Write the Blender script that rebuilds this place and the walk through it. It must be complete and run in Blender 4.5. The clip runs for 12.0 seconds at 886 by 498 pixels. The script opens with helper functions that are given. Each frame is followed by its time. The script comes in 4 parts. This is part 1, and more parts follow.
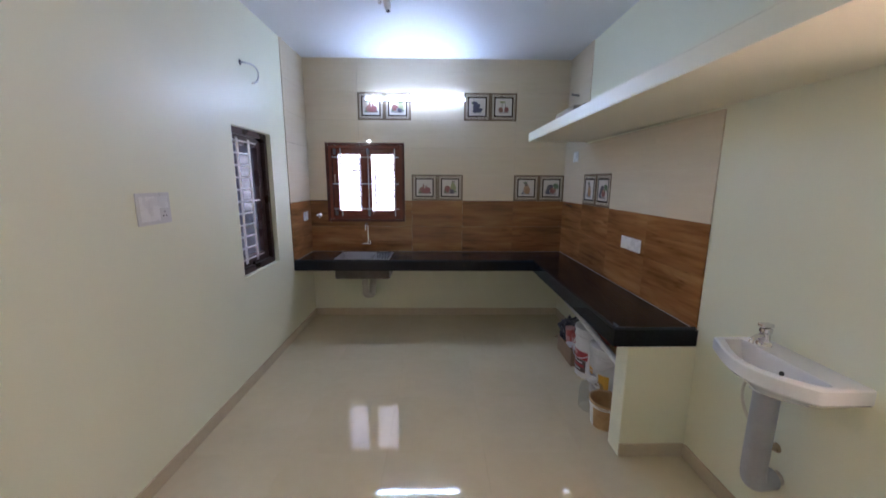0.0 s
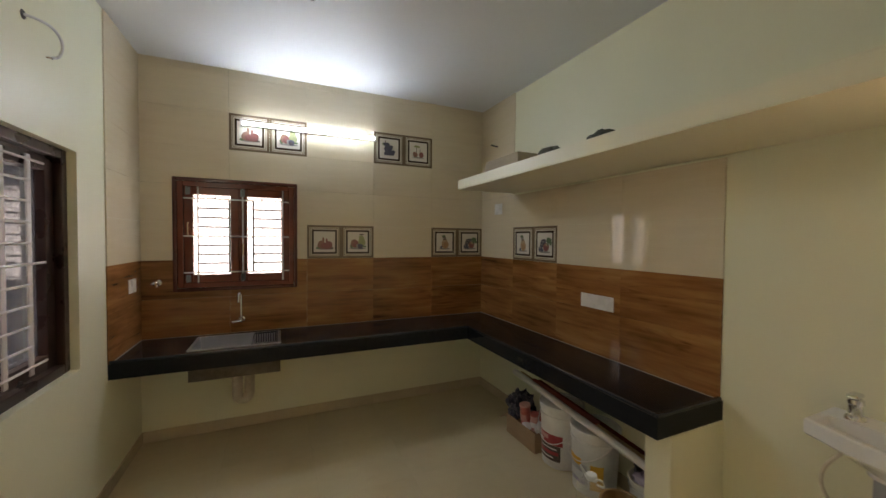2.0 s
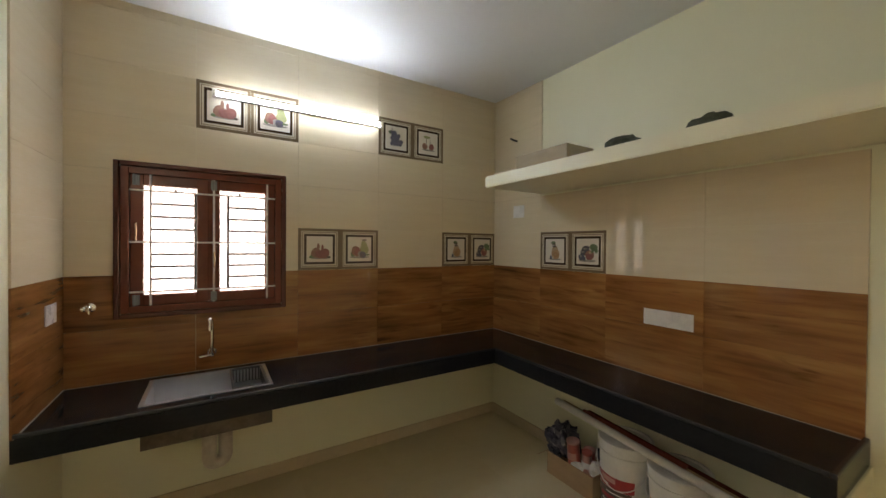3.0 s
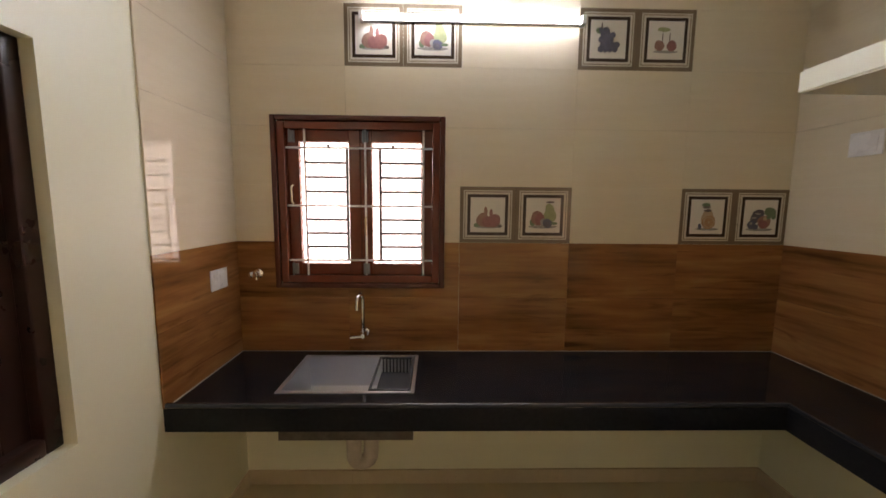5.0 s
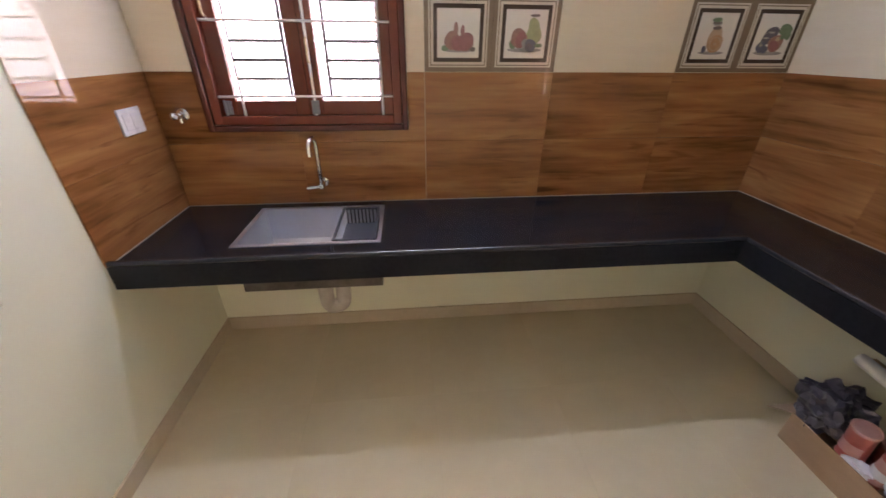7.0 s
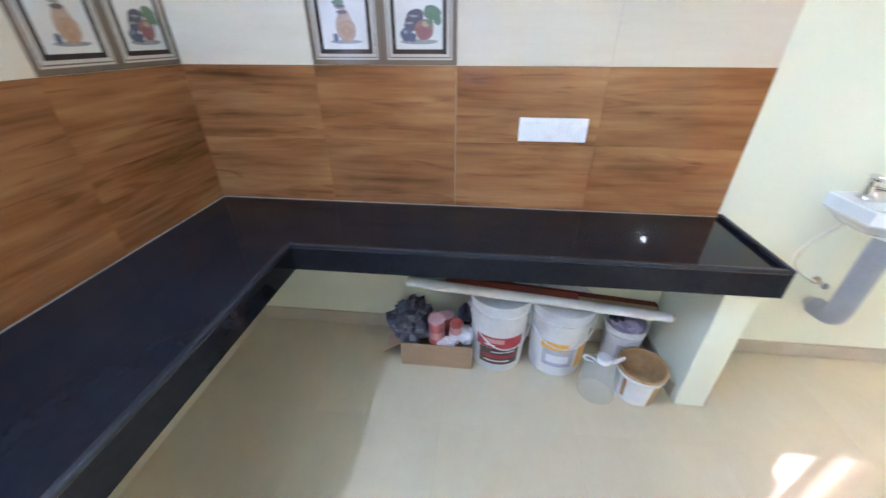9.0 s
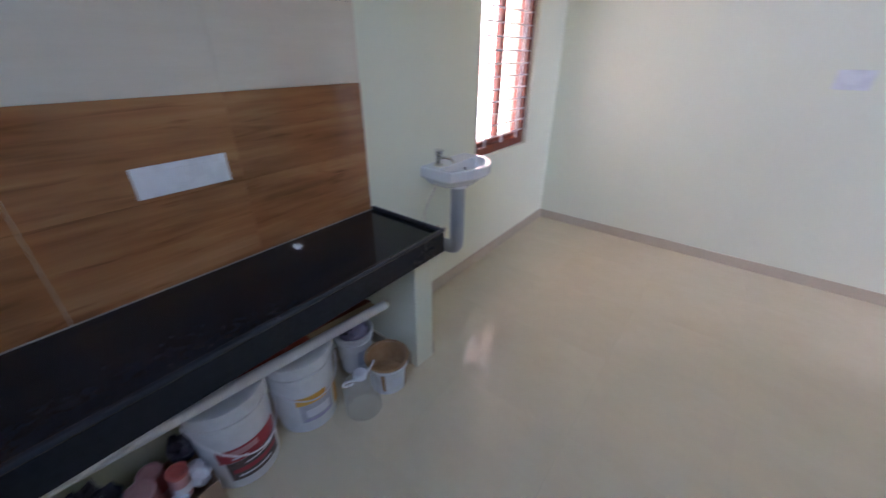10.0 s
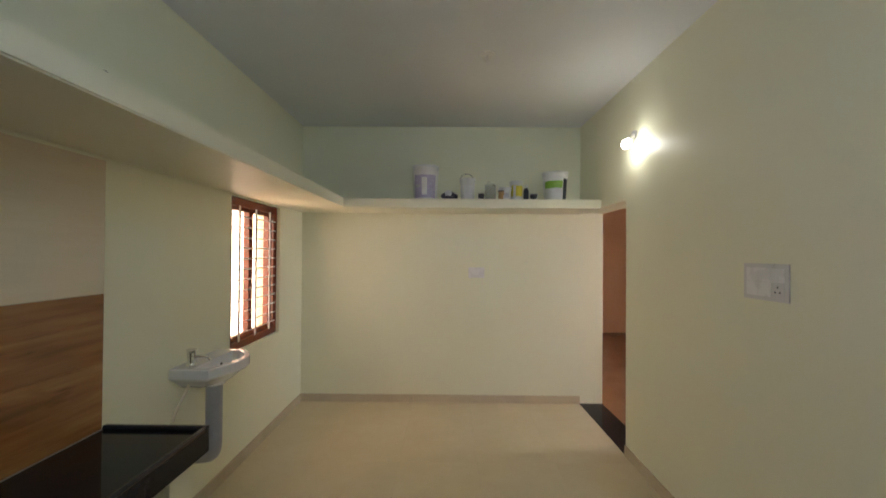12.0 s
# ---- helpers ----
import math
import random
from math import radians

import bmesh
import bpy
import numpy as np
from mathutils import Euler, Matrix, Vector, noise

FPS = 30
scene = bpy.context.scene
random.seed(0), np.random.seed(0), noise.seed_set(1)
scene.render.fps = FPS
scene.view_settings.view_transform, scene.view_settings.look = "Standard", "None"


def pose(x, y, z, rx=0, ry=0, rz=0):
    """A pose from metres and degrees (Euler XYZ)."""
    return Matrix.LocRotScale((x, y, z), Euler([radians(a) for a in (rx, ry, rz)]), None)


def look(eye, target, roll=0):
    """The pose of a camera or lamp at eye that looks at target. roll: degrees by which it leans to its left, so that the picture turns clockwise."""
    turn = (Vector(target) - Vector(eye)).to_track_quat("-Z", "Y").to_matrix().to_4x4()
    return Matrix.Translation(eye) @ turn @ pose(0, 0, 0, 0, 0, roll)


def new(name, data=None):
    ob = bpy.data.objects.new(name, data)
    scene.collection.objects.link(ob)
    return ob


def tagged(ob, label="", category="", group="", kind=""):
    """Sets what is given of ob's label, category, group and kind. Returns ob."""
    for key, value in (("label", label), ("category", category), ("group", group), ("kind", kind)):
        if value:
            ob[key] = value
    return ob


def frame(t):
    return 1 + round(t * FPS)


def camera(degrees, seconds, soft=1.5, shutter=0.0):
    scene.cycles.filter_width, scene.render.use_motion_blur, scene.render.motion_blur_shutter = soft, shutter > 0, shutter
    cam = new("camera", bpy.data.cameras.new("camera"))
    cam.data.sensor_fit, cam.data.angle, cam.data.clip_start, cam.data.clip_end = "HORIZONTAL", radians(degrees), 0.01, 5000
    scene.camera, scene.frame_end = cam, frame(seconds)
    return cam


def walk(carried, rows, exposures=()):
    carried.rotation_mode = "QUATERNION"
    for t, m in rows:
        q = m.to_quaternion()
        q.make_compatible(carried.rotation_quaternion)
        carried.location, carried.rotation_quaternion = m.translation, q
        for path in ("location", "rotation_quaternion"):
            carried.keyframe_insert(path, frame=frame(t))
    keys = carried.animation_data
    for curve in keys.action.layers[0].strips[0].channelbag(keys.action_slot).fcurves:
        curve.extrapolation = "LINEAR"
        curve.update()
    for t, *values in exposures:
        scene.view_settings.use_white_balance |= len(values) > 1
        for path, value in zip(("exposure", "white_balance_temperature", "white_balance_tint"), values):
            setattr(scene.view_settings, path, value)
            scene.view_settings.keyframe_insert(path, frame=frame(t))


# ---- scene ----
cam = camera(100.7, 12.0, shutter=0.25)
PATH = [
    (0, (1.53, -4.473, 1.673), (1.563, -2.506, 1.311), 0.3),
    (0.5, (1.5, -4.499, 1.674), (1.549, -2.501, 1.599), 0.3),
    (1, (1.447, -4.357, 1.657), (1.719, -2.376, 1.584), 0.4),
    (1.5, (1.25, -4.071, 1.634), (1.839, -2.161, 1.563), 0.5),
    (2, (0.992, -3.573, 1.635), (1.808, -1.748, 1.58), 0.5),
    (2.5, (0.779, -3.148, 1.621), (1.739, -1.393, 1.581), 0.4),
    (3, (0.71, -2.814, 1.638), (1.769, -1.117, 1.616), 0.5),
    (3.5, (0.707, -2.651, 1.658), (1.639, -0.881, 1.638), 0.3),
    (3.7, (0.783, -2.58, 1.654), (1.554, -0.734, 1.642), 0.3),
    (5.3, (1.098, -1.95, 1.63), (1.11, 0.011, 1.238), 0.5),
    (5.5, (1.093, -1.919, 1.596), (1.108, -0.004, 1.021), 0.5),
    (6, (1.095, -1.889, 1.56), (1.105, -0.115, 0.636), 0.5),
    (6.5, (1.099, -1.902, 1.569), (1.111, -0.162, 0.583), 0.5),
    (6.7, (1.111, -1.907, 1.561), (1.149, -0.158, 0.59), 0.4),
    (8.3, (1.275, -1.543, 1.517), (2.621, -0.422, 0.552), 0.7),
    (8.5, (1.321, -1.496, 1.535), (2.804, -0.576, 0.558), 0.2),
    (9, (1.376, -1.351, 1.554), (3.093, -1.164, 0.547), -0.1),
    (9.5, (1.523, -1.296, 1.569), (3.156, -1.887, 0.576), 0.2),
    (10, (1.618, -1.226, 1.566), (2.698, -2.621, 0.624), 0.3),
    (10.5, (1.575, -1.17, 1.579), (1.835, -2.935, 0.674), 0.6),
    (11, (1.483, -0.928, 1.571), (1.498, -2.741, 0.727), 0.7),
    (11.5, (1.478, -0.804, 1.615), (1.487, -2.755, 1.173), 0.5),
    (12, (1.482, -0.763, 1.646), (1.494, -2.763, 1.665), 0.4),
]
EXPOSURES = [(0, 0.86, 5750, 32), (0.3, 0.42, 6950, 21), (0.5, 0.22, 7700, 21), (1, 0.27, 7750, 23), (1.5, 0.33, 7750, 25), (2.5, 0.51, 8450, 25), (3.7, 0.68, 8500, 29),
             (5.3, 0.74, 8500, 37), (5.6, 0.84, 8450, 39), (6.2, 1.48, 7650, 42), (6.7, 1.58, 7100, 42), (8.3, 2.63, 5850, 26), (9, 2.56, 5280, 27),
             (9.5, 1.45, 5200, 33), (10, 0.84, 5050, 32), (10.5, 0.62, 5900, 35), (11, 0.48, 5780, 38), (11.5, 0.48, 5380, 35), (12, 0.30, 6850, 20)]
walk(cam, [(t, look(eye, target, roll)) for t, eye, target, roll in PATH], EXPOSURES)

# ---- light and exposure ----
world = bpy.data.worlds.new("sky")
scene.world = world
world.use_nodes = True
wn = world.node_tree.nodes
sky = wn.new("ShaderNodeTexSky")
sky.sky_type, sky.sun_disc = "NISHITA", False
sky.sun_elevation, sky.sun_rotation = radians(50), radians(100)
wn["Background"].inputs["Strength"].default_value = 0.10
world.node_tree.links.new(sky.outputs["Color"], wn["Background"].inputs["Color"])
sun = new("sun", bpy.data.lights.new("sun", "SUN"))
sun.data.energy, sun.data.angle, sun.data.color = 2.0, radians(10), (1.0, 0.95, 0.88)
sun.matrix_world = look((8, -2, 12), (0, -2, 0))
TUBE_POWER, BULB_POWER = 106.0, 60.0
# the last strength is fill light added in the unseen hall
GLOW_NORTH, GLOW_EAST, GLOW_WEST, FILL_HALL = 3.6, 6.8, 5.0, 11.5

# ---- plan, in metres: x east, y north, the north wall's face at y = 0 ----
EAST, SOUTH, CEIL, THICK = 3.065, -4.81, 3.035, 0.23
DOOR_N, DOOR_H = -3.78, 2.085
TOP, SLAB, FRONT_N, FRONT_E, END_E = 0.82, 0.10, -0.61, 2.57, -2.465
LOFT_B, LOFT_T, LOFT_X, LOFT_Y = 2.075, 2.16, 2.46, -4.26
PITCH_U, PITCH_Z, BROWN_Z = 0.613, 0.3075, 1.445


# ---- materials ----
def nodes_of(name):
    m = bpy.data.materials.new(name)
    m.use_nodes = True
    return m, m.node_tree.nodes, m.node_tree.links, m.node_tree.nodes["Principled BSDF"]


def ramp(nodes, stops):
    r = nodes.new("ShaderNodeValToRGB")
    e = r.color_ramp.elements
    while len(e) < len(stops):
        e.new(0.5)
    for el, (p, c) in zip(e, stops):
        el.position, el.color = p, (*c, 1)
    return r


def surface(name, a, b, rough=0.5, metal=0.0, scale=8.0, stretch=(1, 1, 1), fine=60.0, bump=0.05, rough_var=0.08,
            vary=0.0, coat=0.0, spec=0.5, shift=False):
    """Two tones mixed by a coarse and a fine noise, with relief and uneven gloss."""
    m, n, l, p = nodes_of(name)
    tc = n.new("ShaderNodeTexCoord")
    mp = n.new("ShaderNodeMapping")
    mp.inputs["Scale"].default_value = stretch
    l.new(tc.outputs["Object"], mp.inputs["Vector"])
    src = mp.outputs["Vector"]
    info = n.new("ShaderNodeObjectInfo")
    if shift:
        add = n.new("ShaderNodeVectorMath")
        add.operation = "MULTIPLY_ADD"
        comb = n.new("ShaderNodeCombineXYZ")
        for k in range(3):
            l.new(info.outputs["Random"], comb.inputs[k])
        l.new(comb.outputs[0], add.inputs[0])
        add.inputs[1].default_value = (37.0, 53.0, 71.0)
        l.new(src, add.inputs[2])
        src = add.outputs[0]
    big = n.new("ShaderNodeTexNoise")
    big.inputs["Scale"].default_value, big.inputs["Detail"].default_value = scale, 5
    small = n.new("ShaderNodeTexNoise")
    small.inputs["Scale"].default_value, small.inputs["Detail"].default_value = fine, 3
    l.new(src, big.inputs["Vector"])
    l.new(src, small.inputs["Vector"])
    mix = n.new("ShaderNodeMath")
    mix.operation = "MULTIPLY_ADD"
    mix.inputs[1].default_value = 0.3
    l.new(small.outputs["Fac"], mix.inputs[0])
    half = n.new("ShaderNodeMath")
    half.operation = "MULTIPLY"
    half.inputs[1].default_value = 0.7
    l.new(big.outputs["Fac"], half.inputs[0])
    l.new(half.outputs[0], mix.inputs[2])
    r = ramp(n, [(0.3, a), (0.7, b)])
    l.new(mix.outputs[0], r.inputs["Fac"])
    col = r.outputs["Color"]
    if vary:
        hsv = n.new("ShaderNodeHueSaturation")
        mr = n.new("ShaderNodeMapRange")
        mr.inputs["To Min"].default_value, mr.inputs["To Max"].default_value = 1 - vary, 1 + vary
        l.new(info.outputs["Random"], mr.inputs["Value"])
        l.new(mr.outputs["Result"], hsv.inputs["Value"])
        l.new(col, hsv.inputs["Color"])
        col = hsv.outputs["Color"]
    l.new(col, p.inputs["Base Color"])
    rr = n.new("ShaderNodeMapRange")
    rr.inputs["To Min"].default_value, rr.inputs["To Max"].default_value = max(0.02, rough - rough_var), rough + rough_var
    l.new(big.outputs["Fac"], rr.inputs["Value"])
    l.new(rr.outputs["Result"], p.inputs["Roughness"])
    p.inputs["Metallic"].default_value = metal
    p.inputs["Coat Weight"].default_value = coat
    p.inputs["Specular IOR Level"].default_value = spec
    if bump:
        bp = n.new("ShaderNodeBump")
        bp.inputs["Strength"].default_value, bp.inputs["Distance"].default_value = bump, 0.004
        l.new(small.outputs["Fac"], bp.inputs["Height"])
        l.new(bp.outputs["Normal"], p.inputs["Normal"])
    return m


def wood_tile(name, stops, rough=0.14):
    """Glossy ceramic printed with long horizontal wood grain, other on each tile."""
    m, n, l, p = nodes_of(name)
    tc, info = n.new("ShaderNodeTexCoord"), n.new("ShaderNodeObjectInfo")
    comb = n.new("ShaderNodeCombineXYZ")
    for k in range(3):
        l.new(info.outputs["Random"], comb.inputs[k])
    off = n.new("ShaderNodeVectorMath")
    off.operation = "MULTIPLY_ADD"
    l.new(comb.outputs[0], off.inputs[0])
    off.inputs[1].default_value = (31.0, 47.0, 59.0)
    l.new(tc.outputs["Object"], off.inputs[2])
    grain = []
    for sc, st in ((1.7, (1, 1, 6)), (2.4, (1, 1, 15)), (1.0, (1, 1, 3.0))):
        mp, nz = n.new("ShaderNodeMapping"), n.new("ShaderNodeTexNoise")
        mp.inputs["Scale"].default_value = st
        nz.inputs["Scale"].default_value, nz.inputs["Detail"].default_value = sc, 4
        nz.inputs["Distortion"].default_value = 0.35
        l.new(off.outputs[0], mp.inputs["Vector"])
        l.new(mp.outputs["Vector"], nz.inputs["Vector"])
        grain.append(nz.outputs["Fac"])
    s1, s2 = n.new("ShaderNodeMath"), n.new("ShaderNodeMath")
    s1.operation = s2.operation = "MULTIPLY_ADD"
    s1.inputs[1].default_value, s2.inputs[1].default_value = 0.28, 0.46
    l.new(grain[1], s1.inputs[0])
    third = n.new("ShaderNodeMath")
    third.operation = "MULTIPLY"
    third.inputs[1].default_value = 0.26
    l.new(grain[2], third.inputs[0])
    l.new(third.outputs[0], s1.inputs[2])
    l.new(grain[0], s2.inputs[0])
    l.new(s1.outputs[0], s2.inputs[2])
    r = ramp(n, stops)
    l.new(s2.outputs[0], r.inputs["Fac"])
    hsv, mr = n.new("ShaderNodeHueSaturation"), n.new("ShaderNodeMapRange")
    mr.inputs["To Min"].default_value, mr.inputs["To Max"].default_value = 0.95, 1.05
    l.new(info.outputs["Random"], mr.inputs["Value"])
    l.new(mr.outputs["Result"], hsv.inputs["Value"])
    streak_map, streak = n.new("ShaderNodeMapping"), n.new("ShaderNodeTexNoise")
    streak_map.inputs["Scale"].default_value = (1, 1, 11)
    streak.inputs["Scale"].default_value, streak.inputs["Detail"].default_value, streak.inputs["Distortion"].default_value = 2.6, 5, 0.9
    l.new(off.outputs[0], streak_map.inputs["Vector"])
    l.new(streak_map.outputs["Vector"], streak.inputs["Vector"])
    dark = ramp(n, [(0.58, (1, 1, 1)), (0.76, (0.56, 0.48, 0.42))])
    l.new(streak.outputs["Fac"], dark.inputs["Fac"])
    knots = n.new("ShaderNodeMix")
    knots.data_type, knots.blend_type = "RGBA", "MULTIPLY"
    knots.inputs["Factor"].default_value = 1.0
    l.new(r.outputs["Color"], knots.inputs["A"])
    l.new(dark.outputs["Color"], knots.inputs["B"])
    l.new(knots.outputs["Result"], hsv.inputs["Color"])
    l.new(hsv.outputs["Color"], p.inputs["Base Color"])
    p.inputs["Roughness"].default_value = rough
    bp = n.new("ShaderNodeBump")
    bp.inputs["Strength"].default_value, bp.inputs["Distance"].default_value = 0.02, 0.002
    l.new(grain[1], bp.inputs["Height"])
    l.new(bp.outputs["Normal"], p.inputs["Normal"])
    return m


def pane_glass(name, tint=(0.95, 0.98, 0.97), pattern=0.0):
    m, n, l, p = nodes_of(name)
    n.remove(p)
    out = n["Material Output"]
    tr, gl, mx, fr = (n.new(k) for k in ("ShaderNodeBsdfTransparent", "ShaderNodeBsdfGlossy", "ShaderNodeMixShader", "ShaderNodeLayerWeight"))
    tr.inputs["Color"].default_value = (*tint, 1)
    gl.inputs["Roughness"].default_value = 0.03
    pw, sc = n.new("ShaderNodeMath"), n.new("ShaderNodeMath")
    pw.operation, sc.operation = "POWER", "MULTIPLY_ADD"
    pw.inputs[1].default_value, sc.inputs[1].default_value, sc.inputs[2].default_value = 4.0, 0.7, 0.04
    l.new(fr.outputs["Facing"], pw.inputs[0])
    l.new(pw.outputs[0], sc.inputs[0])
    l.new(sc.outputs[0], mx.inputs[0])
    l.new(tr.outputs[0], mx.inputs[1])
    l.new(gl.outputs[0], mx.inputs[2])
    last = mx.outputs[0]
    if pattern:
        tc, vo, df = n.new("ShaderNodeTexCoord"), n.new("ShaderNodeTexVoronoi"), n.new("ShaderNodeBsdfTranslucent")
        vo.feature = "DISTANCE_TO_EDGE"
        vo.inputs["Scale"].default_value = 26
        l.new(tc.outputs["Object"], vo.inputs["Vector"])
        r = ramp(n, [(0.05, (pattern,) * 3), (0.16, (pattern * 0.35,) * 3)])
        l.new(vo.outputs["Distance"], r.inputs["Fac"])
        df.inputs["Color"].default_value = (0.85, 0.86, 0.9, 1)
        mx2 = n.new("ShaderNodeMixShader")
        l.new(r.outputs["Color"], mx2.inputs[0])
        l.new(last, mx2.inputs[1])
        l.new(df.outputs[0], mx2.inputs[2])
        last = mx2.outputs[0]
    l.new(last, out.inputs["Surface"])
    return m


def glow(name, colour, strength, second=None, scale=2.0):
    m, n, l, p = nodes_of(name)
    n.remove(p)
    em = n.new("ShaderNodeEmission")
    em.inputs["Color"].default_value, em.inputs["Strength"].default_value = (*colour, 1), strength
    if second:
        tc, nz = n.new("ShaderNodeTexCoord"), n.new("ShaderNodeTexNoise")
        nz.inputs["Scale"].default_value = scale
        l.new(tc.outputs["Object"], nz.inputs["Vector"])
        r = ramp(n, [(0.42, colour), (0.6, second)])
        l.new(nz.outputs["Fac"], r.inputs["Fac"])
        l.new(r.outputs["Color"], em.inputs["Color"])
    l.new(em.outputs[0], n["Material Output"].inputs["Surface"])
    return m


def see_through(name, colour, density):
    """Thin cloudy plastic."""
    m, n, l, p = nodes_of(name)
    p.inputs["Base Color"].default_value, p.inputs["Roughness"].default_value = (*colour, 1), 0.18
    tr, mx = n.new("ShaderNodeBsdfTransparent"), n.new("ShaderNodeMixShader")
    mx.inputs[0].default_value = density
    l.new(tr.outputs[0], mx.inputs[1])
    l.new(p.outputs[0], mx.inputs[2])
    l.new(mx.outputs[0], n["Material Output"].inputs["Surface"])
    return m


PAINT = surface("cream wall paint", (0.765, 0.77, 0.59), (0.805, 0.81, 0.63), 0.42, scale=1.6, fine=180, bump=0.05, rough_var=0.06)
CEILING = surface("white ceiling paint", (0.71, 0.73, 0.75), (0.77, 0.79, 0.81), 0.55, scale=1.3, fine=120, bump=0.04)
LOFT_PAINT = surface("cream shelf paint", (0.78, 0.76, 0.59), (0.82, 0.80, 0.63), 0.45, scale=3, fine=150, bump=0.06)
HALL_PAINT = surface("peach hall paint", (0.70, 0.47, 0.31), (0.74, 0.50, 0.33), 0.5, scale=1.5, fine=120)
CREAM_TILE = surface("cream ceramic tile", (0.68, 0.59, 0.435), (0.72, 0.632, 0.48), 0.022, scale=3, stretch=(1, 1, 9), fine=14,
                     bump=0.002, rough_var=0.01, vary=0.008, shift=True)
BROWN_TILE = wood_tile("wood-look ceramic tile", [(0.33, (0.10, 0.039, 0.013)), (0.44, (0.255, 0.107, 0.035)), (0.54, (0.34, 0.155, 0.054)), (0.68, (0.46, 0.235, 0.092))], 0.03)
FLOOR_TILE = surface("polished beige floor tile", (0.60, 0.51, 0.335), (0.66, 0.57, 0.39), 0.045, scale=2.2, stretch=(1, 1.3, 1), fine=12,
                     bump=0.003, rough_var=0.03, vary=0.006, shift=True)
# the brown paints in the peach wall's reflection on the hall floor
HALL_TILE_REFLECTING = surface("polished hall floor tile with wall reflection in its brown", (0.26, 0.14, 0.075), (0.32, 0.18, 0.10), 0.08, scale=3.5, fine=26, bump=0.004, rough_var=0.03, vary=0.02, shift=True)
SKIRT_TILE = surface("beige skirting tile", (0.54, 0.455, 0.32), (0.61, 0.52, 0.375), 0.16, scale=4, fine=30, bump=0.01, vary=0.03, shift=True)
SEALANT = surface("dull beige sealant", (0.27, 0.22, 0.17), (0.34, 0.28, 0.22), 0.5, scale=20, fine=120)
FLOOR_GROUT = surface("beige floor grout", (0.56, 0.475, 0.31), (0.62, 0.53, 0.36), 0.7, scale=20, fine=200)
# near-black tone for the wall added outside the side window
DARK_SCREEN = surface("dark grey screen", (0.07, 0.07, 0.075), (0.11, 0.11, 0.12), 0.8, scale=3, fine=40, bump=0.1)
GRANITE = surface("polished black granite", (0.009, 0.0095, 0.012), (0.014, 0.015, 0.0185), 0.035, scale=45, fine=300, bump=0.0, rough_var=0.012, spec=0.2)
MAHOGANY = surface("varnished red-brown wood", (0.13, 0.026, 0.013), (0.19, 0.044, 0.020), 0.22, scale=5, fine=30, bump=0.02)
DARK_WOOD = surface("dark varnished wood", (0.024, 0.010, 0.008), (0.038, 0.014, 0.010), 0.28, scale=5, fine=30, bump=0.02)
GRILLE_WHITE = surface("white enamelled iron", (0.70, 0.66, 0.66), (0.78, 0.75, 0.75), 0.35, scale=30, fine=200)
# grey metal of fittings; on the window's short bars it paints in backlit shade
GREY_AND_BACKLIT = surface("grey iron and backlit bar shade", (0.16, 0.16, 0.17), (0.22, 0.22, 0.23), 0.4, scale=30, fine=200)
STEEL = surface("brushed stainless steel", (0.60, 0.61, 0.63), (0.70, 0.71, 0.73), 0.32, 1.0, scale=12, stretch=(1, 8, 1), fine=150, bump=0.02)
DULL_STEEL = surface("dull underside steel", (0.07, 0.058, 0.048), (0.15, 0.13, 0.11), 0.33, 0.8, scale=12, fine=60)
CHROME = surface("chromed brass", (0.72, 0.72, 0.73), (0.80, 0.80, 0.81), 0.08, 1.0, scale=20, fine=90, bump=0.0)
BRASS = surface("aged brass", (0.45, 0.33, 0.20), (0.55, 0.42, 0.26), 0.3, 1.0, scale=30, fine=120)
PLASTIC = surface("white switch plastic", (0.74, 0.74, 0.73), (0.80, 0.80, 0.79), 0.28, scale=12, fine=120, bump=0.005)
PLASTIC_GREY = surface("grey switch plastic", (0.58, 0.58, 0.57), (0.64, 0.64, 0.63), 0.3, scale=12, fine=120, bump=0.005)
GREY_PLATE = surface("grey metallic plate plastic", (0.60, 0.60, 0.58), (0.66, 0.66, 0.64), 0.3, scale=12, fine=120, bump=0.005)
GRANITE_EDGE = surface("honed granite edge strip", (0.020, 0.0215, 0.026), (0.026, 0.028, 0.034), 0.26, scale=9, fine=300, bump=0.0, rough_var=0.03)
TRIM_WOOD = surface("dark red-brown varnished trim", (0.070, 0.017, 0.011), (0.105, 0.026, 0.015), 0.16, scale=5, fine=30, bump=0.02)
GREY_CARD = surface("faded grey-brown cardboard", (0.34, 0.275, 0.19), (0.42, 0.345, 0.25), 0.75, scale=7, stretch=(1, 1, 3), fine=90, bump=0.08)
BASKET = surface("dark grey basket plastic", (0.05, 0.055, 0.065), (0.08, 0.085, 0.095), 0.35, scale=12, fine=90, bump=0.005)
BOWL_STEEL = surface("satin sink steel", (0.66, 0.68, 0.71), (0.74, 0.76, 0.79), 0.30, 1.0, scale=3, fine=120, bump=0.0, rough_var=0.03)
CERAMIC = surface("white glazed ceramic", (0.76, 0.77, 0.78), (0.82, 0.83, 0.84), 0.08, scale=5, fine=60, bump=0.003, rough_var=0.03, coat=0.4)
PVC = surface("grey waste pipe plastic", (0.30, 0.31, 0.33), (0.37, 0.38, 0.40), 0.4, scale=9, fine=80)
PVC_DIRTY = surface("grimy white pipe plastic", (0.42, 0.37, 0.30), (0.58, 0.53, 0.46), 0.45, scale=14, fine=60)
HOSE = surface("cream flexible hose", (0.62, 0.58, 0.46), (0.70, 0.66, 0.54), 0.4, scale=20, fine=90)
